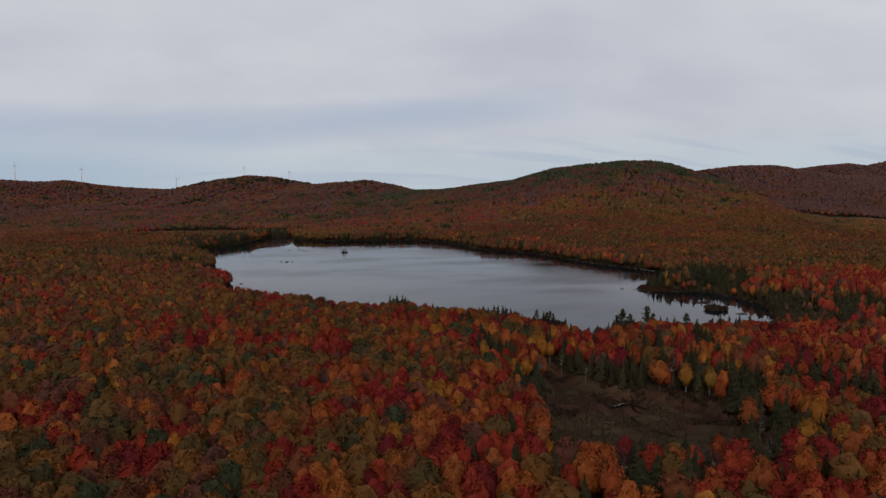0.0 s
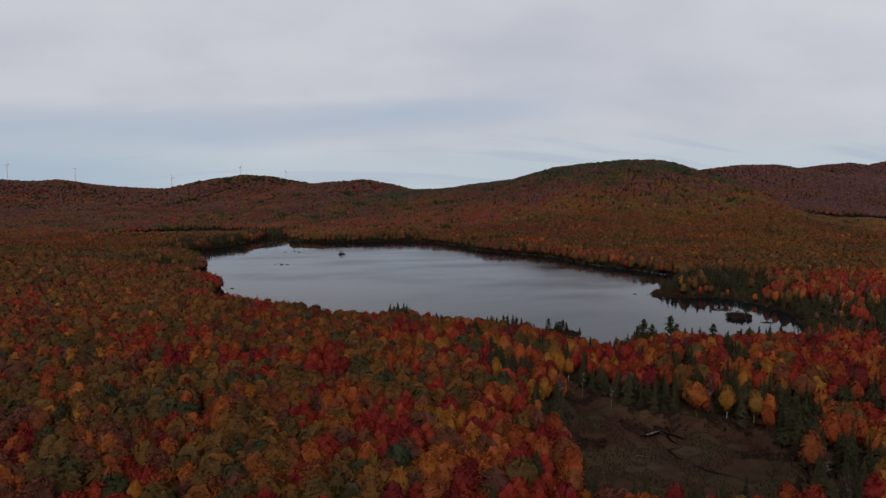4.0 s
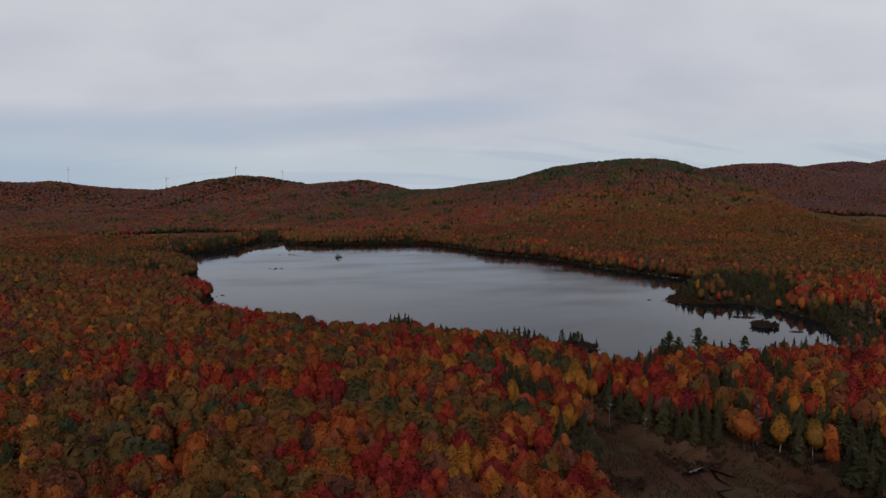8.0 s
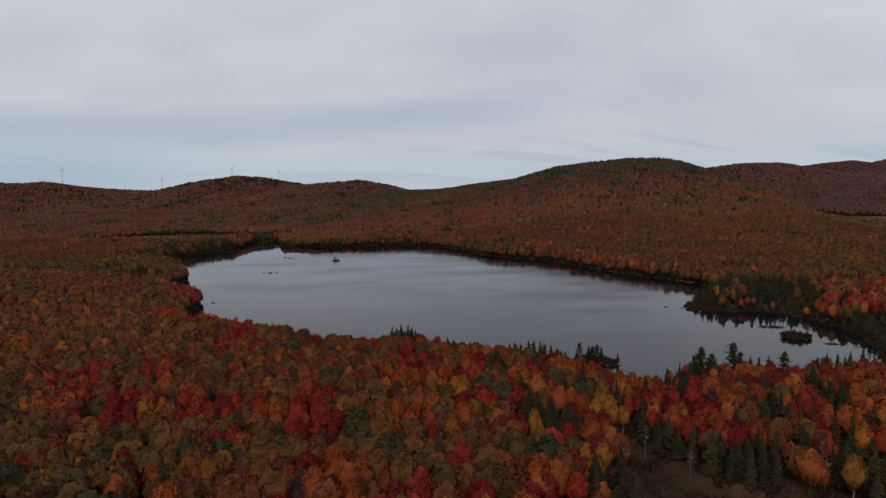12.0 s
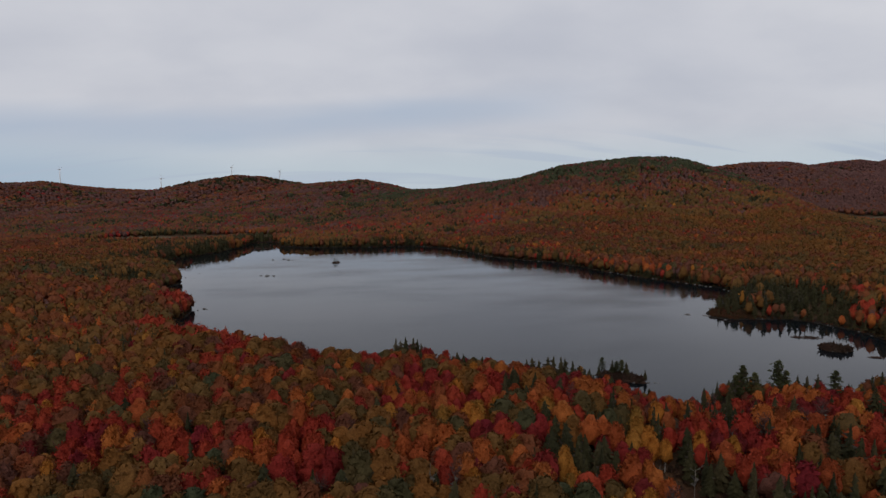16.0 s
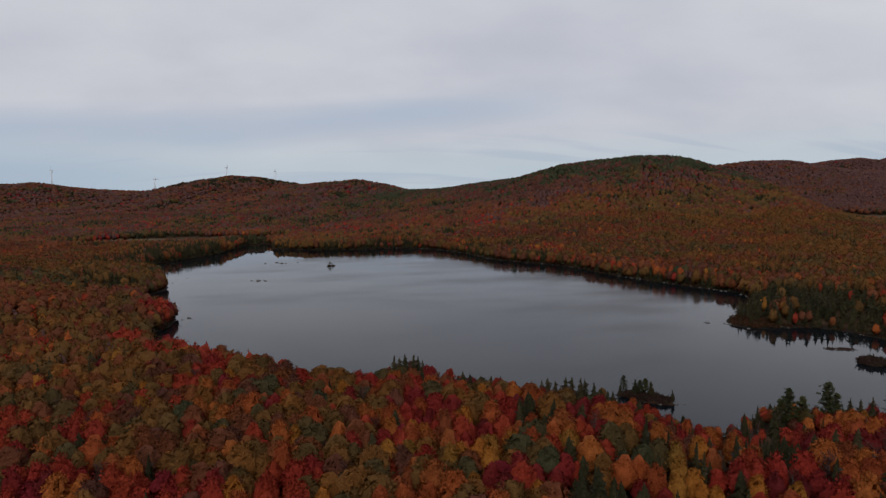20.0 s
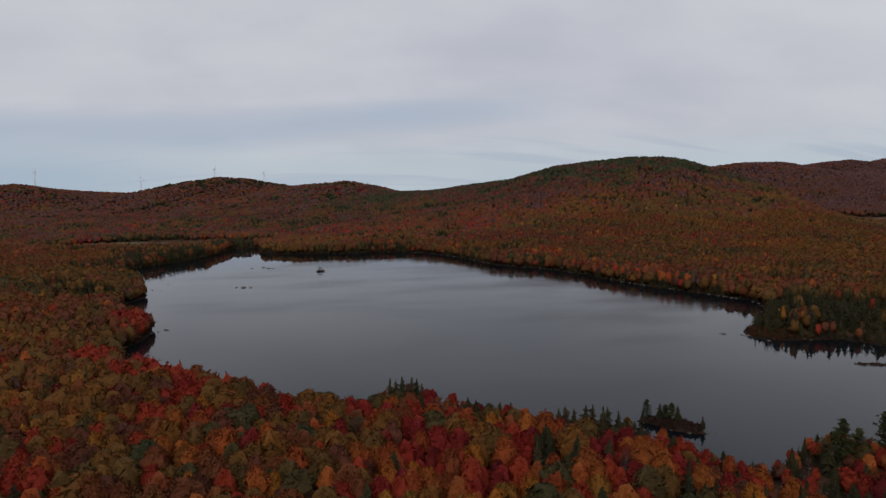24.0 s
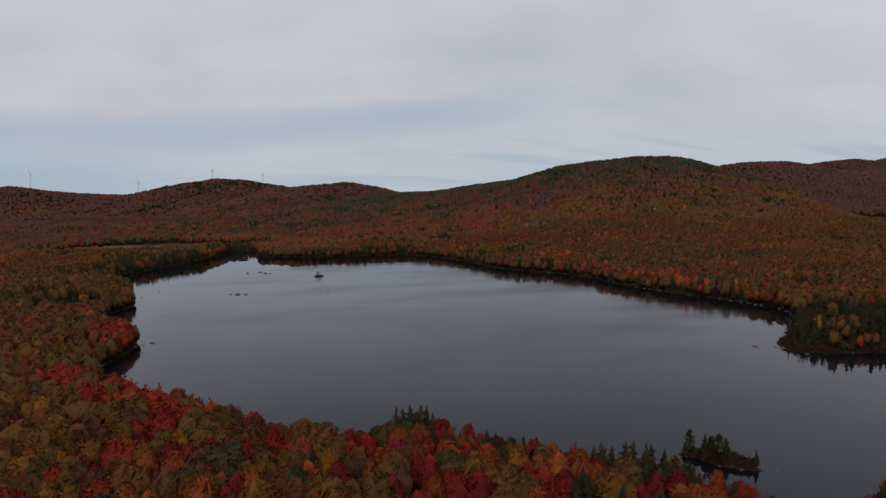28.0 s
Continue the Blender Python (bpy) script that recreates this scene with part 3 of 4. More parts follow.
grove("gold", (63, 318), (70, 278), (50, 212), (181, 284), (141, 205), (145, 248), (26, 242), (99, 240), (58, 350), (33, 347), (92, 328), (110, 314), (106, 317), (93, 321))
grove("olive", (-20, 446), (-58, 439), (-105, 453), (-36, 418), (2, 403), (9, 290), (-137, 276), (-100, 231), (-52, 219), (-102, 190), (-4, 188), (-45, 250), (-80, 300))
grove("olive", (-65, 293), (-74, 265), (-22, 231), (-47, 318), (10, 285), (40, 401), (43, 390), (80, 398), (51, 343), (71, 329), (51, 418))
grove("spruce", (125, 176), (112, 180), (135, 227), (154, 205), (130, 188), (110, 191), (118, 186), (96, 189), (148, 193), (96, 178), (101, 166), (128, 179), (140, 161), (128, 276), (115, 274), (200, 219), (130, 345), (150, 362), (212, 360), (235, 365))
grove("spruce", (258, 368), (315, 614), (335, 540), (300, 560), (320, 580), (290, 560), (345, 590), (350, 620), (365, 560), (454, 777), (605, 715), (556, 608), (495, 728), (396, 707), (430, 600), (-300, 1090), (-265, 1140), (-240, 1200))
grove("spruce", (60, 344), (102, 297), (103, 269), (152, 313), (152, 299), (192, 324), (118, 257), (122, 250), (157, 233), (178, 239), (118, 212), (148, 240), (131, 243), (93, 258), (57, 327), (125, 328), (137, 328), (133, 345), (151, 335), (89, 332))
grove("spruce", (117, 359), (78, 340))
grove("spruce", (148, 239), (154, 233), (167, 237), (132, 212), (150, 220), (128, 196), (146, 206), (162, 213), (116, 186), (122, 182), (111, 190), (101, 188), (98, 192), (155, 192), (139, 187), (194, 242), (182, 244), (111, 320), (110, 276))
grove("spruce", (121, 266), (144, 296), (143, 271), (148, 263), (137, 316), (182, 310), (92, 284), (88, 267), (138, 336), (127, 331), (135, 292), (118, 254), (159, 273), (161, 299), (112, 276), (154, 312), (108, 256), (164, 287), (156, 260))
KINDS = ["red", "orange", "gold", "olive", "russet", "spruce", "bare"]


def hill_top(P):
    """1 along the crest of the eastern hill, falling off down its face."""
    return crest_height(P, [(x, y, 1.0) for x, y, z in HILL_EAST[1:9]], 230)


def kind_weights(P, d, z):
    x, y = P[:, 0], P[:, 1]
    n1, n2, n3 = value_noise(P, 45, 21), value_noise(P, 60, 22), value_noise(P, 220, 23)
    one = np.ones(len(P))
    right = smoothstep(-30, 70, x + 25 * n1 + 0.12 * (y - 300)) * (1 - smoothstep(520, 600, y))
    fore = 1 - smoothstep(520, 620, y)

    def w(*v):
        return np.outer(one, v)
    left_w = w(0.09, 0.14, 0.04, 0.38, 0.25, 0.03, 0.07)
    left_w[:, 0] += 0.35 * smoothstep(0.25, 0.6, n1)
    right_w = w(0.40, 0.20, 0.03, 0.10, 0.07, 0.19, 0.01)
    far_w = w(0.03, 0.02, 0.015, 0.38, 0.40, 0.22, 0.01)
    east = smoothstep(340, 400, x) * (1 - smoothstep(620, 820, y))
    hill = smoothstep(1150, 1400, y)
    # a share of bare mauve trees paints haze into the hills
    far_w = far_w * (1 - hill)[:, None] + w(0.05, 0.0, 0.0, 0.24, 0.40, 0.24, 0.16) * hill[:, None]
    far_w[:, 0] += 0.09 * east
    far_w[:, 1] += 0.03 * east
    far_w[:, 0] += 0.14 * smoothstep(0.25, 0.7, n2) * (1 - 0.5 * hill)
    far_w[:, 1] += 0.05 * smoothstep(0.2, 0.7, n3) * (1 - 0.6 * hill)
    big = value_noise(P, 300, 27) + 0.5 * value_noise(P, 120, 28)
    far_w[:, 3] += (0.6 * smoothstep(0.2, 0.65, big) + 0.35 * smoothstep(250, 600, x)) * (1 - 0.8 * hill)
    far_w[:, 5] += 0.3 * hill * smoothstep(0.3, 0.7, value_noise(P, 140, 29))
    far_w[:, 6] += 0.2 * hill * smoothstep(-0.2, -0.7, big)
    out = (left_w * (1 - right)[:, None] + right_w * right[:, None]) * fore[:, None] + far_w * (1 - fore)[:, None]
    # conifers round the wet meadows and along the water
    dm = ring_distance(MARSH_RING, P)
    wet = (1 - smoothstep(6, 45, dm)) * smoothstep(-40, 30, P[:, 0] - 60)
    edge = (1 - smoothstep(4, 14, dm)) * smoothstep(78, 98, x)
    out[:, 5] += 1.5 * edge
    out[:, 6] += 0.6 * edge
    out[:, 0] += 0.3 * edge
    shoreline = (1 - smoothstep(8, 30, d)) * smoothstep(20, 120, x) * fore + 3.0 * (1 - smoothstep(8, 45, d)) * (1 - fore) * (0.35 + 0.65 * smoothstep(-0.3, 0.4, n1)) * smoothstep(100, 240, x)
    bog = smoothstep(-185, -215, x) * smoothstep(940, 1000, y) * (1 - smoothstep(1400, 1480, y))
    point = np.exp(-((x - 310) / 62) ** 4 - ((y - 572) / 52) ** 4)
    bay = np.exp(-((x - 332) / 50) ** 4 - ((y - 420) / 62) ** 4)
    north = (1 - smoothstep(8, 40, d)) * smoothstep(1080, 1150, y) * (1 - smoothstep(60, 140, x))
    out[:, 5] += 34 * point + 9.0 * bay + 3.0 * north + 4.5 * bog * (0.15 + 0.85 * (1 - smoothstep(35, 90, d))) + 0.75 * wet + 0.5 * shoreline + 0.25 * smoothstep(0.35, 0.7, n2) * right
    out[:, 3] += 1.5 * point
    out[:, 4] += 1.0 * point + 1.2 * bog
    # dark slopes of spruce near the tops of the hills, bare woods on the far ridges whose mauve stands in for haze
    top = hill_top(P)
    out[:, 5] += 1.8 * top * (0.6 + 0.4 * n1)
    out[:, 3] += 4.5 * top
    middle = smoothstep(1350, 1550, y) * (1 - top) * smoothstep(150, 350, x) * (1 - smoothstep(1500, 1900, x))
    out[:, 4] += 2.2 * middle
    out[:, 6] += 1.5 * middle
    crest = smoothstep(100, 145, z) * smoothstep(-1000, -850, x) * (1 - smoothstep(100, 250, x)) * smoothstep(2300, 2600, y)
    out[:, 5] += 2.2 * crest
    far = smoothstep(1900, 2600, np.hypot(x, y)) + smoothstep(1500, 1900, x)
    out[:, 4] += 0.7 * far
    out[:, 6] += 14.0 * np.clip(far, 0, 1) * smoothstep(500, 1200, x) + 0.9 * far
    # amber slopes behind the eastern shore, with dark stands in them
    amber = smoothstep(240, 420, x) * smoothstep(560, 700, y) * (1 - smoothstep(1250, 1600, y))
    out[:, 1] += 0.02 * amber
    out[:, 2] += 0.015 * amber
    out[:, 3] += 0.6 * amber
    out[:, 4] += 0.3 * amber
    out[:, 5] += 0.7 * smoothstep(0.35, 0.75, value_noise(P, 75, 31)) * smoothstep(250, 350, x) * (1 - smoothstep(800, 1000, y)) * (1 - fore)
    # a redder flank west of the eastern hill
    flank = np.exp(-((x - 260) / 260) ** 2 - ((y - 1500) / 230) ** 2)
    out[:, 0] += 0.7 * flank * smoothstep(-0.1, 0.6, n2)
    out[:, 4] += 1.2 * flank
    slope = smoothstep(1500, 1800, y) * (1 - smoothstep(0, 400, x))
    out[:, 0] += 0.12 * slope * smoothstep(-0.1, 0.5, n3)
    out[:, 6] += 0.35 * slope
    for name, cx, cy in STANDS:
        out[:, KINDS.index(name)] += 7.0 * np.exp(-(((x - cx) ** 2 + (y - cy) ** 2) / (50.0 if cy < 470 else 300.0)) ** 2)
    return out / out.sum(1)[:, None]


def scatter(x0, x1, y0, y1, gap, rng):
    nx, ny = int((x1 - x0) / gap), int((y1 - y0) / gap)
    i, j = np.meshgrid(np.arange(nx), np.arange(ny))
    P = np.stack([x0 + (i.ravel() + 0.5 * (j.ravel() % 2) + rng.uniform(-0.36, 0.36, i.size)) * gap,
                  y0 + (j.ravel() + rng.uniform(-0.36, 0.36, i.size)) * gap], 1)
    return P


def seen_from_path(P, margin=0.06):
    """Only woods in the wide sector that the flight overlooks are planted."""
    x, y = P[:, 0], P[:, 1]
    return (x < (y + 60) * (0.90 + margin) + 40) & (x > -(y + 60) * (0.62 + margin) - 40) | (y < 110)


def plant(zone, gap, rng):
    P = scatter(*zone, gap, rng)
    P = P[seen_from_path(P)]
    d = ring_distance(SHORE_RING, P)
    P, d = P[d > 1.8], d[d > 1.8]
    keep = (meadow(P) < 0.3) & ~((P[:, 0] < 277) & (P[:, 0] > 240) & (np.abs(P[:, 1] - 560) < 22))
    P, d = P[keep], d[keep]
    z = land(P, d)
    w = kind_weights(P, d, z)
    # far slopes carry broad stands of one kind, so that chance is shared between neighbours there
    far = smoothstep(560, 900, P[:, 1])
    patch = (value_noise(P, 38, 61) + 0.7 * value_noise(P, 85, 62)) * (0.4 + 0.6 * far) + (0.9 - 0.4 * far) * value_noise(P, 17, 63)
    rank = np.argsort(np.argsort(patch)) / max(1, len(P))
    chance = rng.random(len(P))
    chance = np.where(rng.random(len(P)) < 0.48 + 0.3 * far, np.clip(rank + rng.normal(0, 0.07, len(P)), 0, 0.999), chance)
    # order the kinds so that like colours stand next to each other
    order = [6, 0, 1, 4, 2, 3, 5]
    kind = np.array(order)[(chance[:, None] > np.cumsum(w[:, order], 1)[:, :-1]).sum(1)]
    return P, d, z, kind


NEAR, MIDDLE, FAR, FARTHEST = plant((-420, 560, 110, 560), 6.1, RNG), plant((-760, 900, 560, 1330), 6.8, RNG), None, None
Pf = plant((-1900, 2300, 900, 2250), 8.8, RNG)
seam = 1240 + 90 * value_noise(Pf[0], 110, 81) + 40 * value_noise(Pf[0], 37, 82)
out_of_middle = (Pf[0][:, 1] > seam) | (Pf[0][:, 0] < -760) | (Pf[0][:, 0] > 900)
FAR = tuple(a[out_of_middle] for a in Pf)
BEHIND = plant((-300, 340, -200, 113), 6.6, RNG)
FARTHEST = plant((-3000, 3600, 2250, 3420), 14.5, RNG)
seam = 1240 + 90 * value_noise(MIDDLE[0], 110, 81) + 40 * value_noise(MIDDLE[0], 37, 82)
MIDDLE = tuple(a[MIDDLE[0][:, 1] <= seam] for a in MIDDLE)
side = plant((560, 900, 400, 560), 7.0, RNG)
MIDDLE = tuple(np.concatenate([a, b]) for a, b in zip(MIDDLE, side))

HEIGHT = {"red": (12, 17), "orange": (12, 18), "gold": (12, 17), "olive": (13, 18), "russet": (13, 18), "spruce": (12, 18), "bare": (11, 16)}
WIDTH = {"red": 1.02, "orange": 1.0, "gold": 0.84, "olive": 1.26, "russet": 1.24, "spruce": 1.02, "bare": 1.05}


def stature(P, d):
    """Low growth in the damp strip by the eastern near shore and by the wet meadow."""
    strip = (1 - smoothstep(20, 50, d)) * smoothstep(90, 130, P[:, 0]) * (1 - smoothstep(400, 470, P[:, 1]))
    damp = 1 - smoothstep(5, 30, ring_distance(MARSH_RING, P))
    bank = (1 - smoothstep(10, 32, d)) * (1 - smoothstep(470, 500, P[:, 1])) * smoothstep(-40, 20, P[:, 0])
    cove = np.exp(-((P[:, 0] - 138) / 22) ** 2 - ((P[:, 1] - 366) / 18) ** 2)
    brush = np.exp(-((P[:, 0] - 300) / 55) ** 2 - ((P[:, 1] - 530) / 40) ** 2) * (1 - smoothstep(14, 40, d))
    west = (1 - smoothstep(20, 60, d)) * smoothstep(430, 460, P[:, 1]) * (1 - smoothstep(560, 600, P[:, 1])) * (1 - smoothstep(-60, -10, P[:, 0]))
    inlet = (1 - smoothstep(20, 60, d)) * smoothstep(-185, -215, P[:, 0]) * smoothstep(940, 1000, P[:, 1])
    return 1 - 0.3 * strip - 0.12 * damp - 0.12 * bank - 0.45 * brush - 0.12 * cove + 0.16 * west + 0.3 * inlet


def lump(name, shapes_by_variant, P, z, h, w, tint, rng, material, smooth=True):
    """Many trees in one mesh: each a turned and scaled variant."""
    V, F, T, N, n = [], [], [], [], 0
    which = rng.integers(0, len(shapes_by_variant), len(P))
    turn = rng.uniform(0, 6.283, len(P))
    for k, (v, f, *lit) in enumerate(shapes_by_variant):
        s = which == k
        if not s.any():
            continue
        c, sn, hh, ww = np.cos(turn[s])[:, None], np.sin(turn[s])[:, None], h[s][:, None], (h[s] * w[s])[:, None]
        X = (v[None, :, 0] * c - v[None, :, 1] * sn) * ww + P[s, 0:1]
        Y = (v[None, :, 0] * sn + v[None, :, 1] * c) * ww + P[s, 1:2]
        Z = v[None, :, 2] * hh + z[s][:, None]
        m = s.sum()
        V.append(np.stack([X, Y, Z], 2).reshape(-1, 3))
        F.append((f[None] + (np.arange(m) * len(v))[:, None, None]).reshape(-1, 3) + n)
        T.append(np.repeat(tint[s], len(v)))
        if lit:
            g = lit[0]
            N.append(np.stack([g[None, :, 0] * c - g[None, :, 1] * sn, g[None, :, 0] * sn + g[None, :, 1] * c, np.repeat(g[None, :, 2], m, 0)], 2).reshape(-1, 3))
        n += m * len(v)
    if not V:
        return None
    return mesh_from(name, np.concatenate(V), np.concatenate(F), material, smooth, np.concatenate(T), np.concatenate(N) if len(N) == len(V) else None)


def variants(make, n, seed):
    return [make(np.random.default_rng(seed + i)) for i in range(n)]


def far_dome(rng, n=5, rings=((0.2, 0.2), (0.68, 0.21))):
    """A crown's body of height 1: a lumpy round dome of a few facets."""
    v = []
    for zz, r in rings:
        for i in range(n):
            a = (i + 0.5 * len(v) / n) / n * 6.283 + rng.uniform(-0.4, 0.4)
            q = r * rng.uniform(0.66, 1.3)
            v.append((math.cos(a) * q, math.sin(a) * q, zz + rng.uniform(-0.09, 0.09)))
    v.append((rng.uniform(-0.06, 0.06), rng.uniform(-0.06, 0.06), 0.95))
    f = []
    m = len(rings)
    for k in range(m - 1):
        for i in range(n):
            a, b = k * n + i, k * n + (i + 1) % n
            f += [(a, b, b + n), (a, b + n, a + n)]
    for i in range(n):
        f.append(((m - 1) * n + i, (m - 1) * n + (i + 1) % n, m * n))
    return np.array(v), np.array(f)


def far_cone(rng):
    n = 5
    v = []
    for zz, r in ((0.12, 0.15), (0.45, 0.105), (0.5, 0.075)):
        for i in range(n):
            a = i / n * 6.283 + rng.uniform(-0.35, 0.35)
            v.append((math.cos(a) * r * rng.uniform(0.7, 1.3), math.sin(a) * r * rng.uniform(0.7, 1.3), zz + rng.uniform(-0.05, 0.05)))
    v.append((0, 0, 1.0))
    f = []
    for i in range(n):
        j = (i + 1) % n
        f += [(i, j, n + j), (i, n + j, n + i), (2 * n + i, 2 * n + j, 3 * n)]
    return np.array(v), np.array(f)


CORE = ((0.26, 0.11), (0.47, 0.215), (0.68, 0.19), (0.83, 0.10))
CORE_MID = ((0.18, 0.14), (0.48, 0.20), (0.75, 0.145))


def lit_dome(rng, n=5, rings=((0.10, 0.21), (0.62, 0.22))):
    v, f = far_dome(rng, n, rings)
    n = outward(v, np.array([0, 0, 0.35]), (0.6, 0.6, 1.0)) + rng.normal(size=v.shape) * 0.3
    return v, f, n / np.linalg.norm(n, axis=1)[:, None]


NEAR_CROWNS = {k: variants(lambda r: broadleaf_crown(r, 15, 430, 420, 0.021, (9, CORE), 0.34), 6, 100 + 10 * i) for i, k in enumerate(KINDS[:5])}
NEAR_CROWNS["spruce"] = variants(lambda r: spruce_crown(r, 20, 12, 0.155), 3, 300) + variants(lambda r: spruce_crown(r, 21, 13, 0.20, 0.05, 0.2, 0.6), 3, 310)
NEAR_CROWNS["bare"] = variants(lambda r: twig_crown(r, 44), 3, 330)
SIDE_CROWNS = {k: variants(lambda r: broadleaf_crown(r, 12, 130, 130, 0.031, (8, CORE), 0.32), 8, 400 + 10 * i) for i, k in enumerate(KINDS[:5])}
SIDE_CROWNS["spruce"], SIDE_CROWNS["bare"] = variants(lambda r: spruce_crown(r, 12, 9, 0.165), 3, 480) + variants(lambda r: spruce_crown(r, 12, 10, 0.21, 0.05, 0.2, 0.6), 2, 485), variants(lambda r: twig_crown(r, 14), 3, 490)
MID_CROWNS = {k: variants(lambda r: broadleaf_crown(r, 8, 19, 20, 0.054, (6, CORE_MID), 0.30), 10, 800) for k in KINDS[:5]}
MID_CROWNS["spruce"] = variants(lambda r: spruce_crown(r, 6, 6, 0.18), 3, 500) + variants(lambda r: spruce_crown(r, 6, 7, 0.23, 0.05, 0.2, 0.6), 3, 505)
MID_CROWNS["bare"] = variants(lambda r: broadleaf_crown(r, 5, 15, 15, 0.045, (5, ((0.3, 0.08), (0.65, 0.13)))), 4, 520)
FAR_CROWNS = {k: variants(lit_dome, 12, 600) for k in KINDS}
RIDGE_CROWNS = {k: variants(lit_dome, 9, 620) for k in KINDS}
FAR_CROWNS["spruce"] = RIDGE_CROWNS["spruce"] = variants(far_cone, 3, 640) + variants(lambda r: far_dome(r, 5, ((0.08, 0.17), (0.6, 0.15))), 4, 650)

NAMES = {"red": ("red_maple", "maple with a dense crimson autumn crown"), "orange": ("orange_maple", "maple with a bright orange autumn crown"),
         "gold": ("golden_birch", "slender birch with golden autumn leaves"), "olive": ("olive_beech", "beech with dull olive-brown thinning leaves"),
         "russet": ("russet_oak", "oak with rust-brown autumn leaves"), "spruce": ("spruce", "dark green pointed spruce"),
         "bare": ("bare_tree", "leafless grey tree with thin twiggy crown")}

TRUNKS = {k: mesh_from("trunk", *trunk_shape(np.random.default_rng(700 + i)), BIRCH if k == "gold" else DEAD if k == "bare" else BARK, True) for i, k in enumerate(KINDS)}
CROWN_MESHES = {k: [mesh_from("crown", v, f, LEAF[k], True, None, *lit) for v, f, *lit in NEAR_CROWNS[k]] for k in KINDS}


def make_tree(kind, x, y, z, h, w, turn, variant):
    name, label = NAMES[kind]
    ob = new(name)
    ob.empty_display_size = 0.5
    ob.matrix_basis = Matrix.Translation((x, y, z - 0.05)) @ Matrix.Rotation(turn, 4, "Z") @ Matrix.Diagonal((h * w, h * w, h, 1))
    tagged(ob, label + (" near the lake" if y > 400 else " in the woods"), "tree", name.replace("_", " ") + " trees near the flight")
    part("trunk", TRUNKS[kind], ob)
    part("crown", CROWN_MESHES[kind][variant % len(CROWN_MESHES[kind])], ob)
    return ob


def plant_near():
    P, d, z, kind = NEAR
    corridor = (P[:, 0] > -100) & (P[:, 0] < 170) & (P[:, 1] > 150)
    singles = np.zeros(len(P), bool)
    low = stature(P, d)
    for k in range(len(KINDS)):
        idx = np.nonzero(corridor & (kind == k))[0]
        order = np.argsort(np.abs(P[idx, 0] - 35))
        singles[idx[order[:290]]] = True
    for i in np.nonzero(singles)[0]:
        k = KINDS[kind[i]]
        lo, hi = HEIGHT[k]
        h = RNG.uniform(lo, hi) * low[i]
        make_tree(k, P[i, 0], P[i, 1], z[i], h, WIDTH[k] * RNG.uniform(0.85, 1.2), RNG.uniform(0, 6.28), int(RNG.integers(0, 5)))
    return singles


def stand_tint(P, place):
    """Neighbouring trees of one kind are of like hue, the more so on the far slopes: greener over the top of the
    eastern hill, more amber below it, shifted duller far off for haze.
    """
    broad = value_noise(P, 70, 71) + 0.6 * value_noise(P, 25, 72)
    loose = {"near": 0.25, "rear": 0.35, "lakeside": 0.17}.get(place, 0.12)
    x, y = P[:, 0], P[:, 1]
    amber = smoothstep(200, 400, x) * smoothstep(560, 700, y) * (1 - smoothstep(1300, 1600, y))
    shift = 0.06 * amber - 0.8 * hill_top(P) - 0.28 * smoothstep(1350, 1700, y)
    return np.clip(0.5 + 0.26 * broad + shift + RNG.normal(0, loose, len(P)), 0.01, 0.99)


def plant_stuff(data, crowns, place, label, skip=None, grow=1.0, wide=1.0):
    P, d, z, kind = data
    for k, kn in enumerate(KINDS):
        s = kind == k
        if skip is not None:
            s &= ~skip
        n = s.sum()
        if not n:
            continue
        lo, hi = HEIGHT[kn]
        h = RNG.uniform(lo, hi, n) * grow * stature(P[s], d[s])
        w = WIDTH[kn] * RNG.uniform(0.85, 1.25, n) * wide
        me = lump("%s_%s_woods" % (place, kn), crowns[kn], P[s], z[s], h, w, stand_tint(P[s], place), RNG, LEAF[kn], True)
        tagged(new("%s_%s_woods" % (place, NAMES[kn][0]), me), label % NAMES[kn][1].split(" with")[0].split(" among")[0], "woods", kind="stuff")


SINGLES = plant_near()
outer = (NEAR[0][:, 0] < -230) | (NEAR[0][:, 0] > 250) | (NEAR[0][:, 1] > 470)
plant_stuff(NEAR, SIDE_CROWNS, "near", "autumn woods of %s trees seen from above", SINGLES | outer)
plant_stuff(NEAR, MID_CROWNS, "outlying", "autumn woods of %s trees away from the flight", ~outer | SINGLES)
plant_stuff(BEHIND, MID_CROWNS, "rear", "autumn woods of %s trees behind the flight", None, 1.0, 1.2)
plant_stuff(MIDDLE, MID_CROWNS, "lakeside", "autumn woods of %s trees round the lake", None, 0.97, 1.08)
plant_stuff(FAR, FAR_CROWNS, "hill", "autumn woods of %s trees on the hills", None, 0.9, 1.32)
plant_stuff(FARTHEST, RIDGE_CROWNS, "ridge", "distant woods of %s trees on the ridges", None, 0.9, 2.2)

# ---- hand-placed trees by the water ----


def one_height(x, y):
    return float(land(np.array([[x, y]], float))[0])


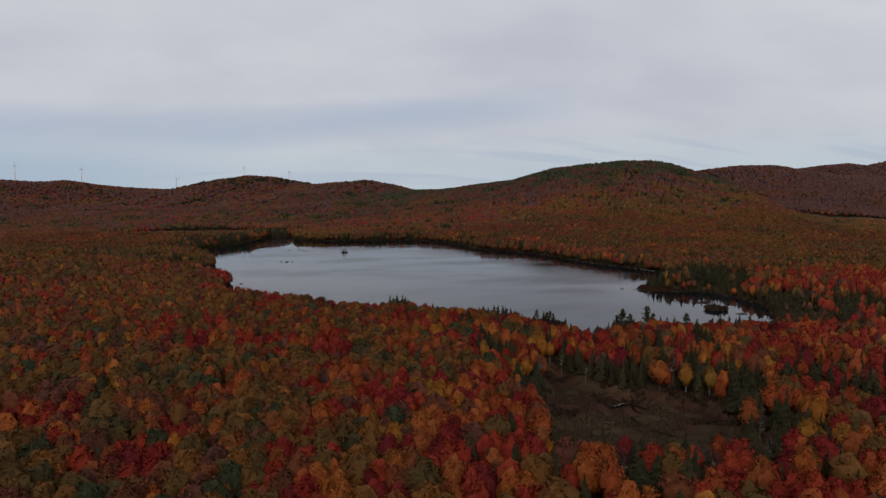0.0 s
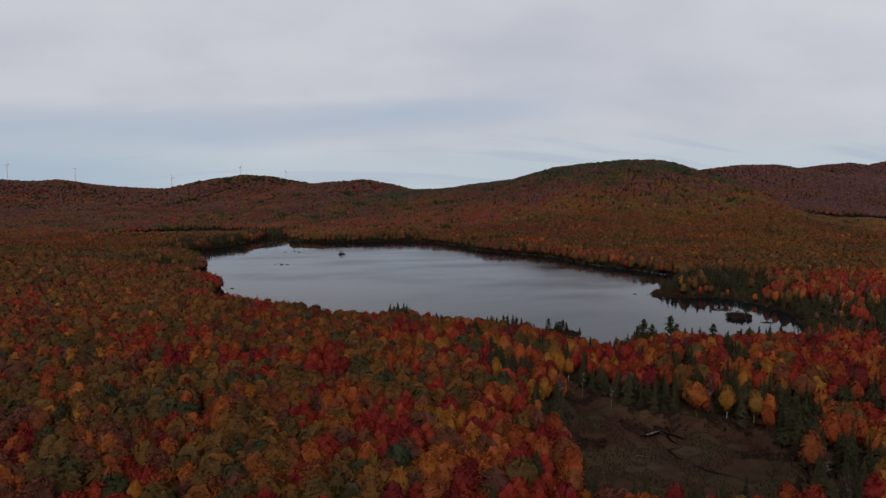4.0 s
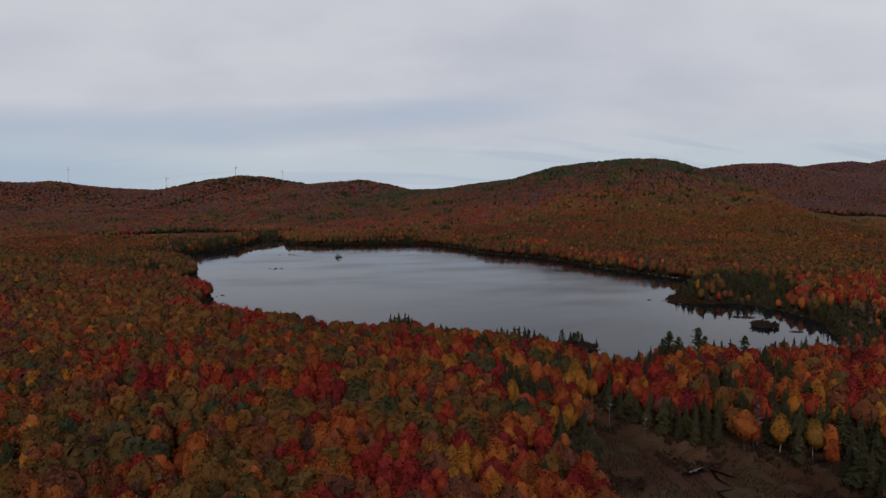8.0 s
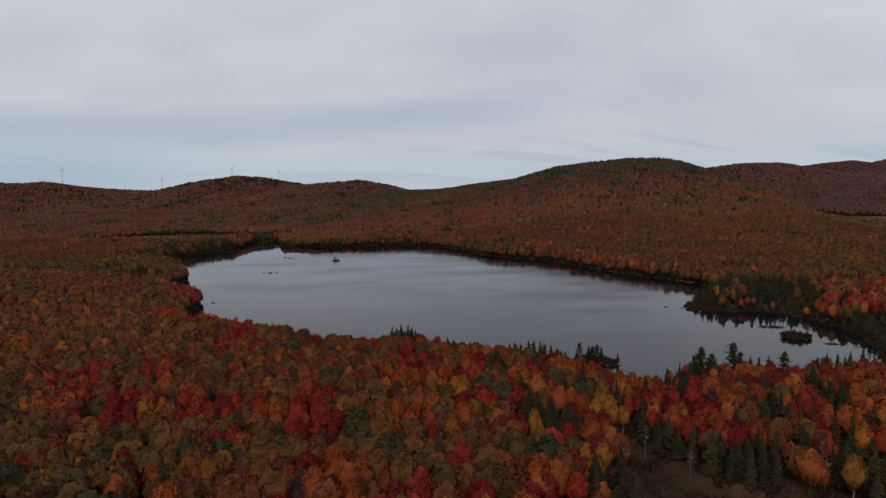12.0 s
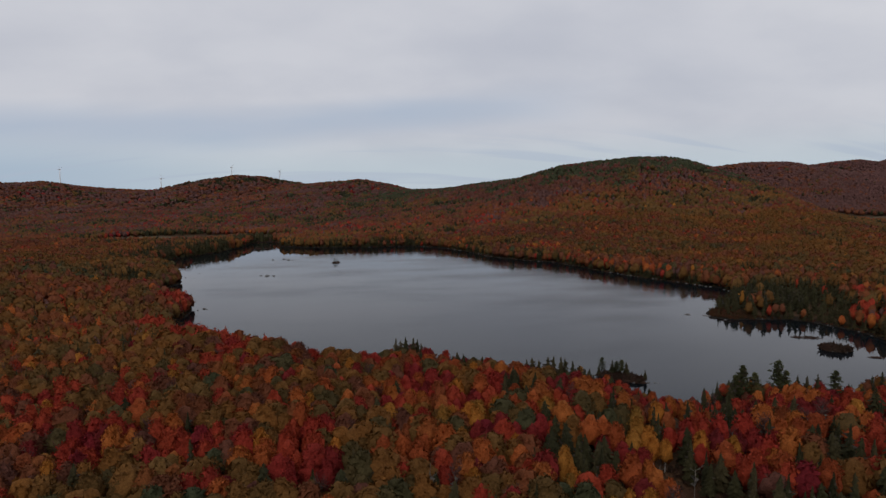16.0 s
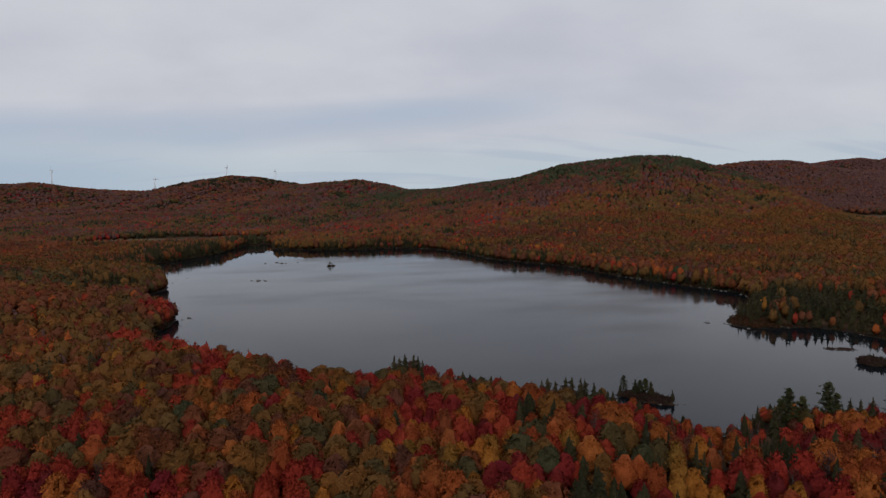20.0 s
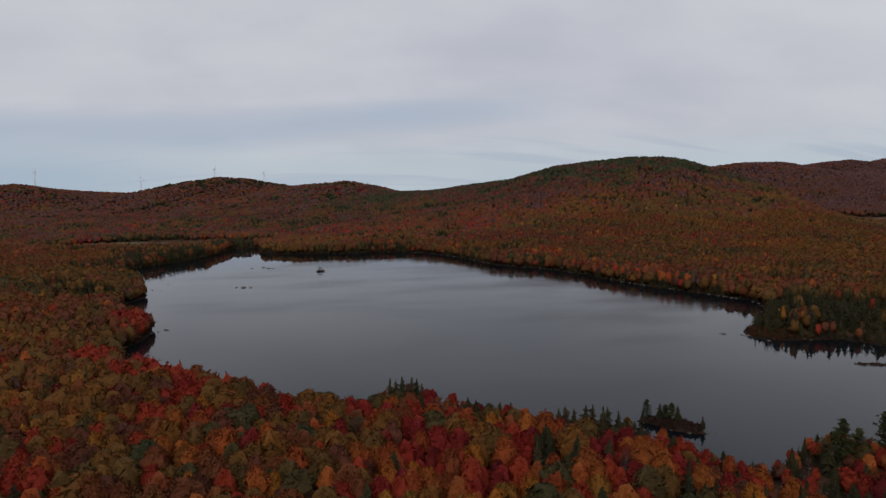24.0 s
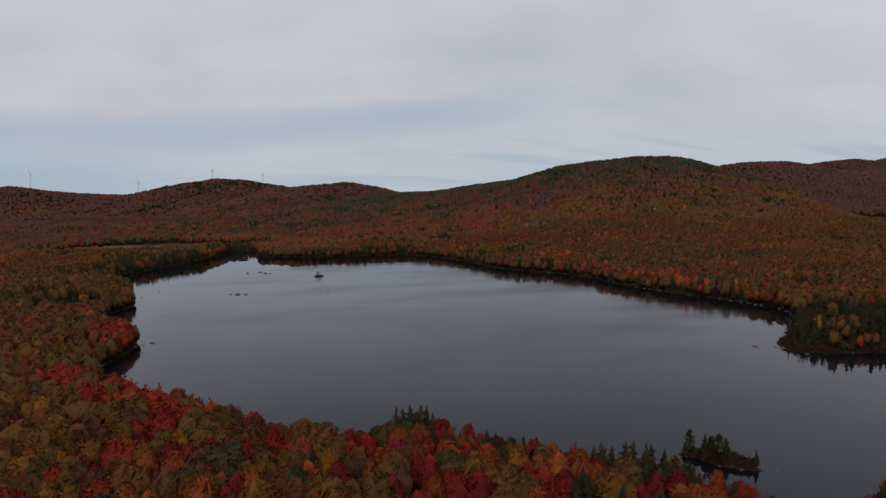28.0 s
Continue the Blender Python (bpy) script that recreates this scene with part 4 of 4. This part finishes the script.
def shore_conifer(kind, x, y, top, broad=1.0, z=None, seed=0, label=""):
    """A single conifer by the water with its own trunk and crown; top: height of its tip over the lake."""
    z = one_height(x, y) if z is None else z
    h = top - z
    rng = np.random.default_rng(2000 + seed)
    ob = new("white_pine" if kind == "pine" else "lakeside_spruce")
    ob.matrix_basis = Matrix.Translation((x, y, z - 0.1)) @ Matrix.Rotation(seed * 1.3, 4, "Z") @ Matrix.Diagonal((h * broad, h * broad, h, 1))
    tagged(ob, label or ("tall open-branched white pine on the lake shore" if kind == "pine" else "dark pointed spruce on the lake shore"), "tree",
           "white pines on the shore" if kind == "pine" else "spruces on the shore")
    part("trunk", mesh_from("trunk", *trunk_shape(rng, 7, 0.014, 0.9, 0.3), BARK, True), ob)
    v, f = pine_crown(rng) if kind == "pine" else spruce_crown(rng, 17, 10, 0.17 + 0.05 * rng.random(), 0.08, 0.12)
    part("crown", mesh_from("crown", v, f, LEAF["pine" if kind == "pine" else "spruce"]), ob)
    return ob


for i, (dx, dy, top) in enumerate([(-7, -2, 15.0), (-3.4, 0, 20.5), (-1, 1, 19.0), (1.6, -1, 21.0), (6.0, 0, 20.3), (8.2, 1, 19.2), (10, -1.5, 17.5)]):
    shore_conifer("spruce", 17 + dx, 451 + dy, top + 0.8, 1.2, None, i)
for i, (x, y, top) in enumerate([(41, 427, 17), (43.5, 430, 18), (46.5, 429, 17), (57, 414, 16.5), (70, 411, 17), (74, 409, 18.5), (77, 410, 19), (80, 409, 18), (84, 407, 20), (87, 408, 19.5), (89.5, 404, 20), (92, 406, 19), (94.5, 402, 18.5), (97, 400, 17), (99, 398, 16), (102, 400, 15)]):
    shore_conifer("spruce", x, y, top, 1.35, None, 20 + i)
for i, (x, y, top, broad) in enumerate([(163, 375, 21.2, 1.3), (159, 374, 17.5, 1.1), (167.5, 373, 18.5, 1.1), (180, 375, 22.8, 1.15), (184.5, 376, 17.5, 1.1), (206, 372, 17.5, 1.1)]):
    shore_conifer("pine", x, y, top, broad, None, 40 + i)
for i, (x, y, top) in enumerate([(156, 372, 15), (172, 377, 14.5), (189, 374, 15.5), (193.5, 374, 15), (198, 373, 15.8), (224, 372, 14), (231, 374, 15), (238, 375, 14.2), (246, 376, 15), (254, 377, 14.4), (131, 352, 13), (140, 352, 13.5)]):
    shore_conifer("spruce", x, y, top, 1.0, None, 60 + i)
for i, (x, y, top) in enumerate([(266, 560, 6), (271, 556, 8), (275, 565, 9.5), (279, 560, 12), (285, 566, 15), (289, 555, 17), (293, 563, 18), (297, 574, 18.5), (301, 555, 17), (304, 562, 19.5), (309, 580, 18), (312, 552, 18), (316, 570, 20), (322, 556, 18), (328, 575, 20.5), (299, 588, 16), (318, 596, 19), (325, 548, 17), (332, 562, 19), (308, 594, 18), (326, 612, 19), (334, 590, 20), (340, 575, 19)]):
    shore_conifer("spruce", x, y, top, 1.25, None, 80 + i, "dark spruce on the wooded lake point")

# ---- islets, rocks and shoreline ----


def stone_shape(rng, level=ICO2):
    v, f = level
    n = v.copy()
    for _ in range(5):
        a = rng.normal(size=3)
        a /= np.linalg.norm(a)
        cut = rng.uniform(0.55, 0.9)
        over = np.maximum(n @ a - cut, 0)
        n = n - over[:, None] * a
    return n * rng.uniform(0.94, 1.06, (len(n), 1)), f


STONES = [mesh_from("boulder", *stone_shape(np.random.default_rng(3000 + i)), ROCK, True) for i in range(5)]


def boulder(x, y, size, flat=0.45, turn=0.0, z=None, label="grey granite boulder breaking the lake surface", group="boulders in the lake"):
    ob = new("boulder", STONES[int(abs(x * 7 + y * 3)) % 5])
    z = -0.15 * size * flat if z is None else z
    ob.matrix_basis = pose(x, y, z, 0, 0, turn) @ Matrix.Diagonal((size, size * 0.7, size * flat, 1))
    return tagged(ob, label, "rock", group)


for x, y, s in [(-118, 863, 3.2), (-126, 866, 1.4), (-110, 860, 1.6), (-112, 866, 0.9), (-122, 1038, 2.2), (-113, 1026, 2.4), (-107, 1022, 1.5), (-103, 1030, 1.3), (-92, 1029, 1.3),
                (-136, 1031, 1.7), (-117, 1030, 1.2), (-41, 875, 0.9), (-28, 864, 0.9), (-140, 667, 1.7), (-144, 661, 1.0), (-148, 658, 1.1), (-137, 663, 0.7), (245.5, 568, 1.6), (243.6, 569, 0.7),
                (255.5, 563.5, 1.0), (258, 560, 1.3), (262, 545, 1.0), (118, 419, 1.1), (143.5, 417.5, 0.6), (144.6, 416, 0.5), (-206, 905, 1.0), (-212, 870, 1.1), (-200, 860, 0.7)]:
    boulder(x, y, s * 1.25, 0.5, x * 13 % 180)


def shore_points(lo, hi, every, off, rng):
    """Places along the shoreline between two corners of its list, off metres inland, a little scattered."""
    ring = np.array(SHORE[lo:hi + 1], float)
    out = []
    for a, c in zip(ring[:-1], ring[1:]):
        l = np.linalg.norm(c - a)
        nrm = np.array([c[1] - a[1], a[0] - c[0]]) / l
        for k in range(max(1, int(l / every))):
            t = rng.random()
            out.append(a + (c - a) * t + nrm * (off + rng.normal() * 0.8))
    return np.array(out)


rng = np.random.default_rng(51)
for x, y in np.concatenate([shore_points(29, 41, 5.0, 0.6, rng), shore_points(41, 47, 9.0, 0.6, rng), shore_points(22, 28, 16.0, 0.6, rng)]):
    s = rng.uniform(0.5, 1.4)
    boulder(x, y, s, 0.6, rng.uniform(0, 180), max(0.05, one_height(x, y) * 0.4), "pale granite boulder at the water's edge", "boulders along the shore")


def shrub_shape(rng):
    """A low twiggy bush of height 1."""
    d = rng.normal(size=(14, 3))
    d[:, 2] = np.abs(d[:, 2])
    d /= np.linalg.norm(d, axis=1)[:, None]
    way = d * 0.7 + [0, 0, 0.7]
    way /= np.linalg.norm(way, axis=1)[:, None]
    p = d * [0.6, 0.6, 0.7] * rng.uniform(0.5, 1.05, (14, 1)) + [0, 0, 0.1]
    return join_shapes([sprays(p, d, 0.27, rng), tips(p, way, 0.42, 0.12, rng)])


# a belt of trees leaning over the water all round the lake
belt = np.concatenate([shore_points(0, len(SHORE) - 1, 4.6, o, rng) for o in (1.2, 4.0, 7.0)])
bd = ring_distance(SHORE_RING, belt)
ok = (bd > 0.6) & ~((belt[:, 0] < 277) & (belt[:, 0] > 240) & (np.abs(belt[:, 1] - 560) < 22))
belt, bd = belt[ok], bd[ok]
bz = land(belt, bd)
bw = kind_weights(belt, bd, bz)
belt_kind = (rng.random((len(belt), 1)) > np.cumsum(bw, 1)[:, :-1]).sum(1)
belt_kind[(belt[:, 0] > 250) & (belt[:, 1] > 400) & (belt[:, 1] < 620) & (rng.random(len(belt)) < 0.85)] = KINDS.index("spruce")
dull = (belt[:, 1] > 600) & ((belt_kind == 1) | (belt_kind == 2)) & (rng.random(len(belt)) < 0.8)
belt_kind[dull] = KINDS.index("olive")
plant_stuff((belt, bd, bz, belt_kind), MID_CROWNS, "shoreline", "%s trees leaning out over the lake shore", None, 0.75, 1.15)
for i, (x, y, h) in enumerate([(-154, 668, 13), (-152.5, 659, 14), (-150.5, 650, 13), (-150, 641, 13.5), (-158, 676, 12), (-151, 632, 12)]):
    make_tree("red", x, y, one_height(x, y), h, 1.15, i * 1.1, i)


def pole_shape(rng):
    """A slender leaning stem of height 1."""
    lean = rng.normal(size=2) * 0.05
    return limb((0, 0, -0.03), (lean[0], lean[1], 1.0), 0.017, 0.008, 5)


POLES = variants(pole_shape, 5, 5100)
stem = (rng.random(len(belt)) < 0.6) & (belt[:, 1] > 560)
for name, share, material, label in (("shore_stems", 0.72, BARK, "grey-brown tree trunks standing along the lake shore"), ("shore_birch_stems", 1.0, BIRCH, "pale birch trunks standing along the lake shore")):
    take = stem & (rng.random(len(belt)) < share)
    stem &= ~take
    tagged(new(name, lump(name, POLES, belt[take], bz[take], rng.uniform(4, 7, take.sum()), np.ones(take.sum()), rng.random(take.sum()), rng, material)), label, "tree trunks", kind="stuff")
SHRUBS = variants(shrub_shape, 5, 5000)
pts = np.concatenate([shore_points(0, len(SHORE) - 1, 2.6, o, rng) for o in (0.4, 2.2)])
tip = scatter(257, 288, 540, 584, 2.0, rng)
pts = np.concatenate([pts, tip[ring_distance(SHORE_RING, tip) > 0.5]])
zs = land(pts)
ok = zs > 0.05
pts, zs = pts[ok], zs[ok]
tagged(new("shore_shrubs", lump("shore_shrubs", SHRUBS, pts, zs - 0.1, rng.uniform(0.9, 2.6, len(pts)), np.full(len(pts), 1.0), rng.random(len(pts)), rng, LEAF["shrub"])),
       "low brown and dull red bushes crowding the shoreline", "bushes", kind="stuff")


def islet(x, y, rx, ry, turn, high, label, bushes, bush_high, seed):
    """A small island: a stony mound with bushes over it."""
    r = np.random.default_rng(seed)
    ob = new("islet")
    ob.matrix_basis = pose(x, y, 0, 0, 0, turn)
    v, f = ICO2
    a = np.arctan2(v[:, 1], v[:, 0])
    wob = 1 + 0.12 * np.sin(3 * a + seed) + 0.08 * np.sin(5 * a + 2 * seed)
    v = np.stack([v[:, 0] * rx * wob, v[:, 1] * ry * wob, np.where(v[:, 2] > 0, np.abs(v[:, 2]) ** 0.6, -0.6 * np.abs(v[:, 2])) * high + r.uniform(-0.12, 0.12, len(v))], 1)
    part("mound", mesh_from("mound", v, f, LEAF["heath"], True), ob, "dark peaty mound edged with stones")
    p = r.uniform(-1, 1, (bushes * 3, 2))
    p = p[(p ** 2).sum(1) < 0.8][:bushes]
    z = high * np.sqrt(np.clip(1 - (p ** 2).sum(1), 0, 1)) * 0.8
    me = lump("heath", SHRUBS, p * [rx, ry], z - 0.1, r.uniform(0.5, 1, len(p)) * bush_high, np.full(len(p), 1.1), r.random(len(p)), r, LEAF["heath"])
    tagged(part("heath", me, ob, "brown heathy bushes"), kind="stuff")
    for k in range(7):
        ang = k / 7 * 6.283 + r.uniform(-0.3, 0.3)
        s = r.uniform(0.4, 1.0)
        part("stone", STONES[k % 5], ob, "", pose(math.cos(ang) * rx * 0.98, math.sin(ang) * ry * 0.98, 0.05, 0, 0, r.uniform(0, 180)) @ Matrix.Diagonal((s, s * 0.8, s * 0.55, 1)))
    return tagged(ob, label, "islet", "islets in the lake")


islet(130, 426, 13.5, 4.6, -42, 1.6, "brown heath-covered islet close to the near shore", 170, 2.6, 61)
for i, (x, y, top, kind, broad) in enumerate([(121.6, 433.4, 10.4, "pine", 1.2), (120.2, 433.6, 5.6, "spruce", 1.4), (126.2, 430.6, 9.2, "spruce", 1.5), (128.0, 429.4, 9.0, "pine", 1.5), (130.2, 428.2, 10.0, "pine", 1.5),
                                               (132.3, 427.0, 9.0, "spruce", 1.5), (139, 419.4, 6.8, "spruce", 1.2)]):
    shore_conifer(kind, x, y, top, broad, 1.0, 100 + i, "small dark conifer growing on the heathy islet")
islet(-43, 976, 5.5, 3.6, 10, 1.6, "rocky islet with a few small trees on the lake", 14, 1.5, 62)
for i, (x, y, top) in enumerate([(-44.5, 976, 7.0), (-41.8, 976.6, 5.4), (-46, 976, 4.0)]):
    shore_conifer("pine", x, y, top, 1.3, 1.2, 120 + i, "small pine growing on the rocky islet")
islet(277, 456, 8.5, 4.6, -35, 1.3, "dark brushy islet in the sheltered bay", 60, 4.0, 63)
islet(288, 438, 4.0, 1.6, -20, 0.5, "low reedy hummock in the sheltered bay", 8, 0.8, 64)
islet(282, 487, 9.0, 2.6, -20, 0.5, "low brushy bar off the bay shore", 18, 1.2, 67)
islet(-187, 1213, 6.0, 4.0, 0, 1.0, "small bushy islet at the inlet mouth", 12, 3.0, 65)
islet(-171, 1208, 6.5, 4.0, 0, 1.0, "small bushy islet at the inlet mouth", 12, 3.2, 66)

# ---- the wet meadow ----
DARK_POOL = Mat("black_peat_water", 0.5, 0.02).colour((0.004, 0.003, 0.002))


def pool(x, y, rx, ry, turn, seed, label):
    r = np.random.default_rng(seed)
    n = 20
    ang = np.arange(n) / n * 6.283
    rad = 1 + 0.25 * np.sin(2 * ang + seed) + 0.15 * np.sin(5 * ang) + r.uniform(-0.08, 0.08, n)
    v = np.concatenate([[[0, 0, 0]], np.stack([np.cos(ang) * rx * rad, np.sin(ang) * ry * rad, np.zeros(n)], 1)])
    f = np.array([(0, 1 + i, 1 + (i + 1) % n) for i in range(n)])
    ob = new("pool", mesh_from("pool", v, f, DARK_POOL, True))
    ob.matrix_basis = pose(x, y, 1.18, 0, 0, turn)
    return tagged(ob, label, "pool", kind="structure")


pool(112, 255.5, 6.0, 1.7, 12, 1, "black peaty pool in the wet meadow")
pool(119, 252.5, 3.6, 0.9, -55, 2, "black peaty pool in the wet meadow")


def creek(course, wide, label):
    """A narrow winding channel of black water along a course of places."""
    c = np.array(course, float)
    t = np.linspace(0, len(c) - 1, len(c) * 6)
    line = np.stack([np.interp(t, np.arange(len(c)), c[:, k]) for k in range(2)], 1)
    line[1:-1] = (line[:-2] + 2 * line[1:-1] + line[2:]) / 4
    way = np.gradient(line, axis=0)
    way /= np.linalg.norm(way, axis=1)[:, None]
    half = wide * (0.6 + 0.4 * np.sin(t * 2.3))[:, None] * np.stack([-way[:, 1], way[:, 0]], 1)
    n = len(line)
    v = np.concatenate([np.c_[line - half, np.full(n, 1.2)], np.c_[line + half, np.full(n, 1.2)]])
    i = np.arange(n - 1)
    return tagged(new("creek", mesh_from("creek", v, np.stack([i, i + 1, i + 1 + n, i + n], 1), DARK_POOL, True)), label, "creek", kind="structure")


creek([(117, 256), (115, 249), (117, 242), (110, 241), (110, 234), (113, 229), (115, 223), (120, 219), (126, 214)], 0.55, "narrow black creek winding through the wet meadow")
pool(-345, 1380, 12, 6, 5, 3, "small open pool in the far marsh")
pool(-292, 1350, 14, 6, 0, 4, "small open pool in the far marsh")


def tuft_shape(rng):
    n = 7
    a = rng.uniform(0, 6.283, n)
    base = np.stack([np.cos(a) * 0.12, np.sin(a) * 0.12, np.zeros(n)], 1)
    tip = np.stack([np.cos(a) * 0.5, np.sin(a) * 0.5, rng.uniform(0.7, 1.0, n)], 1)
    s = np.stack([-np.sin(a) * 0.08, np.cos(a) * 0.08, np.zeros(n)], 1)
    v = np.stack([base - s, base + s, tip], 1).reshape(-1, 3)
    return v, np.arange(n * 3).reshape(-1, 3)


TUFTS = variants(tuft_shape, 4, 5200)
P = scatter(60, 155, 180, 320, 0.9, rng)
P = P[(ring_distance(MARSH_RING, P) < 4) & (value_noise(P, 6, 31) > -0.25)]
tagged(new("marsh_sedge", lump("marsh_sedge", TUFTS, P, land(P) - 0.03, rng.uniform(0.35, 1.0, len(P)), np.full(len(P), 1.1), rng.random(len(P)), rng, LEAF["sedge"])),
       "dry brown sedge tufts over the wet meadow", "sedge", kind="stuff")
P = scatter(-580, -170, 1310, 1550, 7.5, rng)
P = P[(meadow(P) > 0.4) & (value_noise(P, 40, 35) > -0.2) & (hay(P) < 0.3) & (ring_distance(SHORE_RING, P) > 4)]
tagged(new("bog_bushes", lump("bog_bushes", SHRUBS, P, land(P) - 0.1, rng.uniform(1.0, 3.2, len(P)), np.full(len(P), 1.3), rng.random(len(P)), rng, LEAF["shrub"])),
       "brown leatherleaf bushes over the far bog", "bushes", kind="stuff")
P = scatter(60, 155, 180, 320, 2.1, rng)
dm = ring_distance(MARSH_RING, P)
P = P[(dm < 9) & (dm > -14) & (value_noise(P, 9, 33) > -0.05 - 0.03 * dm)]
tagged(new("marsh_bushes", lump("marsh_bushes", SHRUBS, P, land(P) - 0.05, rng.uniform(0.8, 2.4, len(P)), np.full(len(P), 1.0), rng.random(len(P)), rng, LEAF["heath"])),
       "dull brown alder bushes ringing the wet meadow", "bushes", kind="stuff")


def log(x, y, z, length, r, turn, tilt=2.0):
    shape = [limb((0, 0, 0), (length * 0.5, 0.15, 0), r, r * 0.85, 8), limb((length * 0.5, 0.15, 0), (length, 0, 0.05), r * 0.85, r * 0.4, 8)]
    ob = new("fallen_log", mesh_from("fallen_log", *join_shapes(shape), DEAD, True))
    ob.matrix_basis = pose(x, y, z, 0, -tilt, turn)
    return tagged(ob, "weathered grey fallen log beside the black pool", "log", "fallen logs")


log(108, 254.5, 1.35, 7, 0.28, 20)
log(96, 238, 1.1, 5, 0.12, -30)
log(258.5, 559.0, 0.15, 4.5, 0.22, 140)
boulder(110.8, 255.2, 0.5, 0.6, 0, 1.3, "pale granite boulder beside the black pool", "boulders in the meadow")


def snag(x, y, h, seed):
    """A dead standing tree: bleached trunk and broken branches."""
    r = np.random.default_rng(seed)
    ob = new("dead_snag")
    ob.matrix_basis = Matrix.Translation((x, y, one_height(x, y) - 0.1)) @ Matrix.Diagonal((h, h, h, 1))
    tagged(ob, "bleached dead standing tree without bark", "dead tree", "dead snags")
    part("trunk", mesh_from("trunk", *trunk_shape(r, 5, 0.009, 1.0, 0.4), DEAD, True), ob)
    for k in range(5):
        a, z, l = r.uniform(0, 6.283), r.uniform(0.45, 0.9), r.uniform(0.08, 0.2)
        part("branch", mesh_from("branch", *limb((0, 0, z), (math.cos(a) * l, math.sin(a) * l, z + l * r.uniform(0.2, 0.9)), 0.005, 0.0015, 4), DEAD, True), ob)
    return ob


for i, (x, y, h) in enumerate([(-352, 712, 17), (-346, 716, 19), (-341, 708, 18), (-336, 715, 16), (-329, 711, 17), (-358, 718, 15), (-95, 205, 15), (-92, 212, 16), (-60, 240, 16),
                               (16, 300, 16), (-30, 262, 15), (-120, 330, 16), (88, 303, 12), (98, 300, 13), (104, 280, 12), (-12, 236, 16), (145, 262, 13), (138, 262, 14)]):
    snag(x, y, h, 7000 + i)

# ---- wind turbines on the western ridge ----


def tube(levels, sides=14):
    v, f = [], []
    for z, r in levels:
        for s in range(sides):
            a = s / sides * 6.283
            v.append((math.cos(a) * r, math.sin(a) * r, z))
    for k in range(len(levels) - 1):
        for s in range(sides):
            a, c = k * sides + s, k * sides + (s + 1) % sides
            f += [(a, c, c + sides), (a, c + sides, a + sides)]
    return np.array(v), np.array(f)


def blade_shape(length):
    v, f = [], []
    n = 9
    for k in range(n):
        t = k / (n - 1)
        chord = (1.2 + 2.0 * math.sin(min(1, t * 4) * 1.57)) * (1 - 0.85 * t) if k else 1.3
        thick = chord * 0.16
        tw = 0.35 * (1 - t)
        for px, py in ((-0.35, 0), (0, 1), (0.65, 0), (0, -1)):
            X, Y = px * chord, py * thick
            v.append((X * math.cos(tw) - Y * math.sin(tw), X * math.sin(tw) + Y * math.cos(tw), 1.0 + t * length))
    for k in range(n - 1):
        for s in range(4):
            a, c = k * 4 + s, k * 4 + (s + 1) % 4
            f += [(a, c, c + 4), (a, c + 4, a + 4)]
    return np.array(v), np.array(f)


BLADE = mesh_from("blade", *blade_shape(33.0), WHITE_STEEL, True)
HUB = mesh_from("hub", *tube([(-1.6, 0.3), (-1.5, 1.4), (0.6, 1.5), (1.8, 1.0), (2.3, 0.2)]), WHITE_STEEL, True)
NACELLE = mesh_from("nacelle", *tube([(-6.0, 0.6), (-5.7, 1.7), (2.0, 1.9), (3.2, 1.5), (3.4, 0.4)], 8), WHITE_STEEL, True)


def wind_turbine(x, y, hub_z, yaw, spin):
    g = one_height(x, y) - 0.5
    ob = new("wind_turbine")
    ob.matrix_basis = pose(x, y, g, 0, 0, yaw)
    h = hub_z - g
    part("tower", mesh_from("tower", *tube([(0, 2.4), (h * 0.5, 1.9), (h - 1.5, 1.35), (h - 1.4, 0.1)]), WHITE_STEEL, True), ob)
    part("nacelle", NACELLE, ob, "", pose(0, 0, h, 0, 90, 0))
    rotor = part("rotor", HUB, ob, "", pose(4.6, 0, h, 0, 90, 0))
    for k in range(3):
        part("blade", BLADE, rotor, "", pose(0, 0, 0, 0, 0, spin + 120 * k) @ pose(0, 0, 0, 90, 0, 0))
    return tagged(ob, "white three-bladed wind turbine standing still on the ridge", "wind turbine", "wind turbines on the ridge")


wind_turbine(-1371, 3100, 209, 8, 90)
wind_turbine(-999, 3300, 168, -12, 60)
wind_turbine(-618, 3100, 212, 20, 80)
wind_turbine(-421, 3250, 196, -8, 100)
wind_turbine(-1585, 2950, 221, 10, 70)
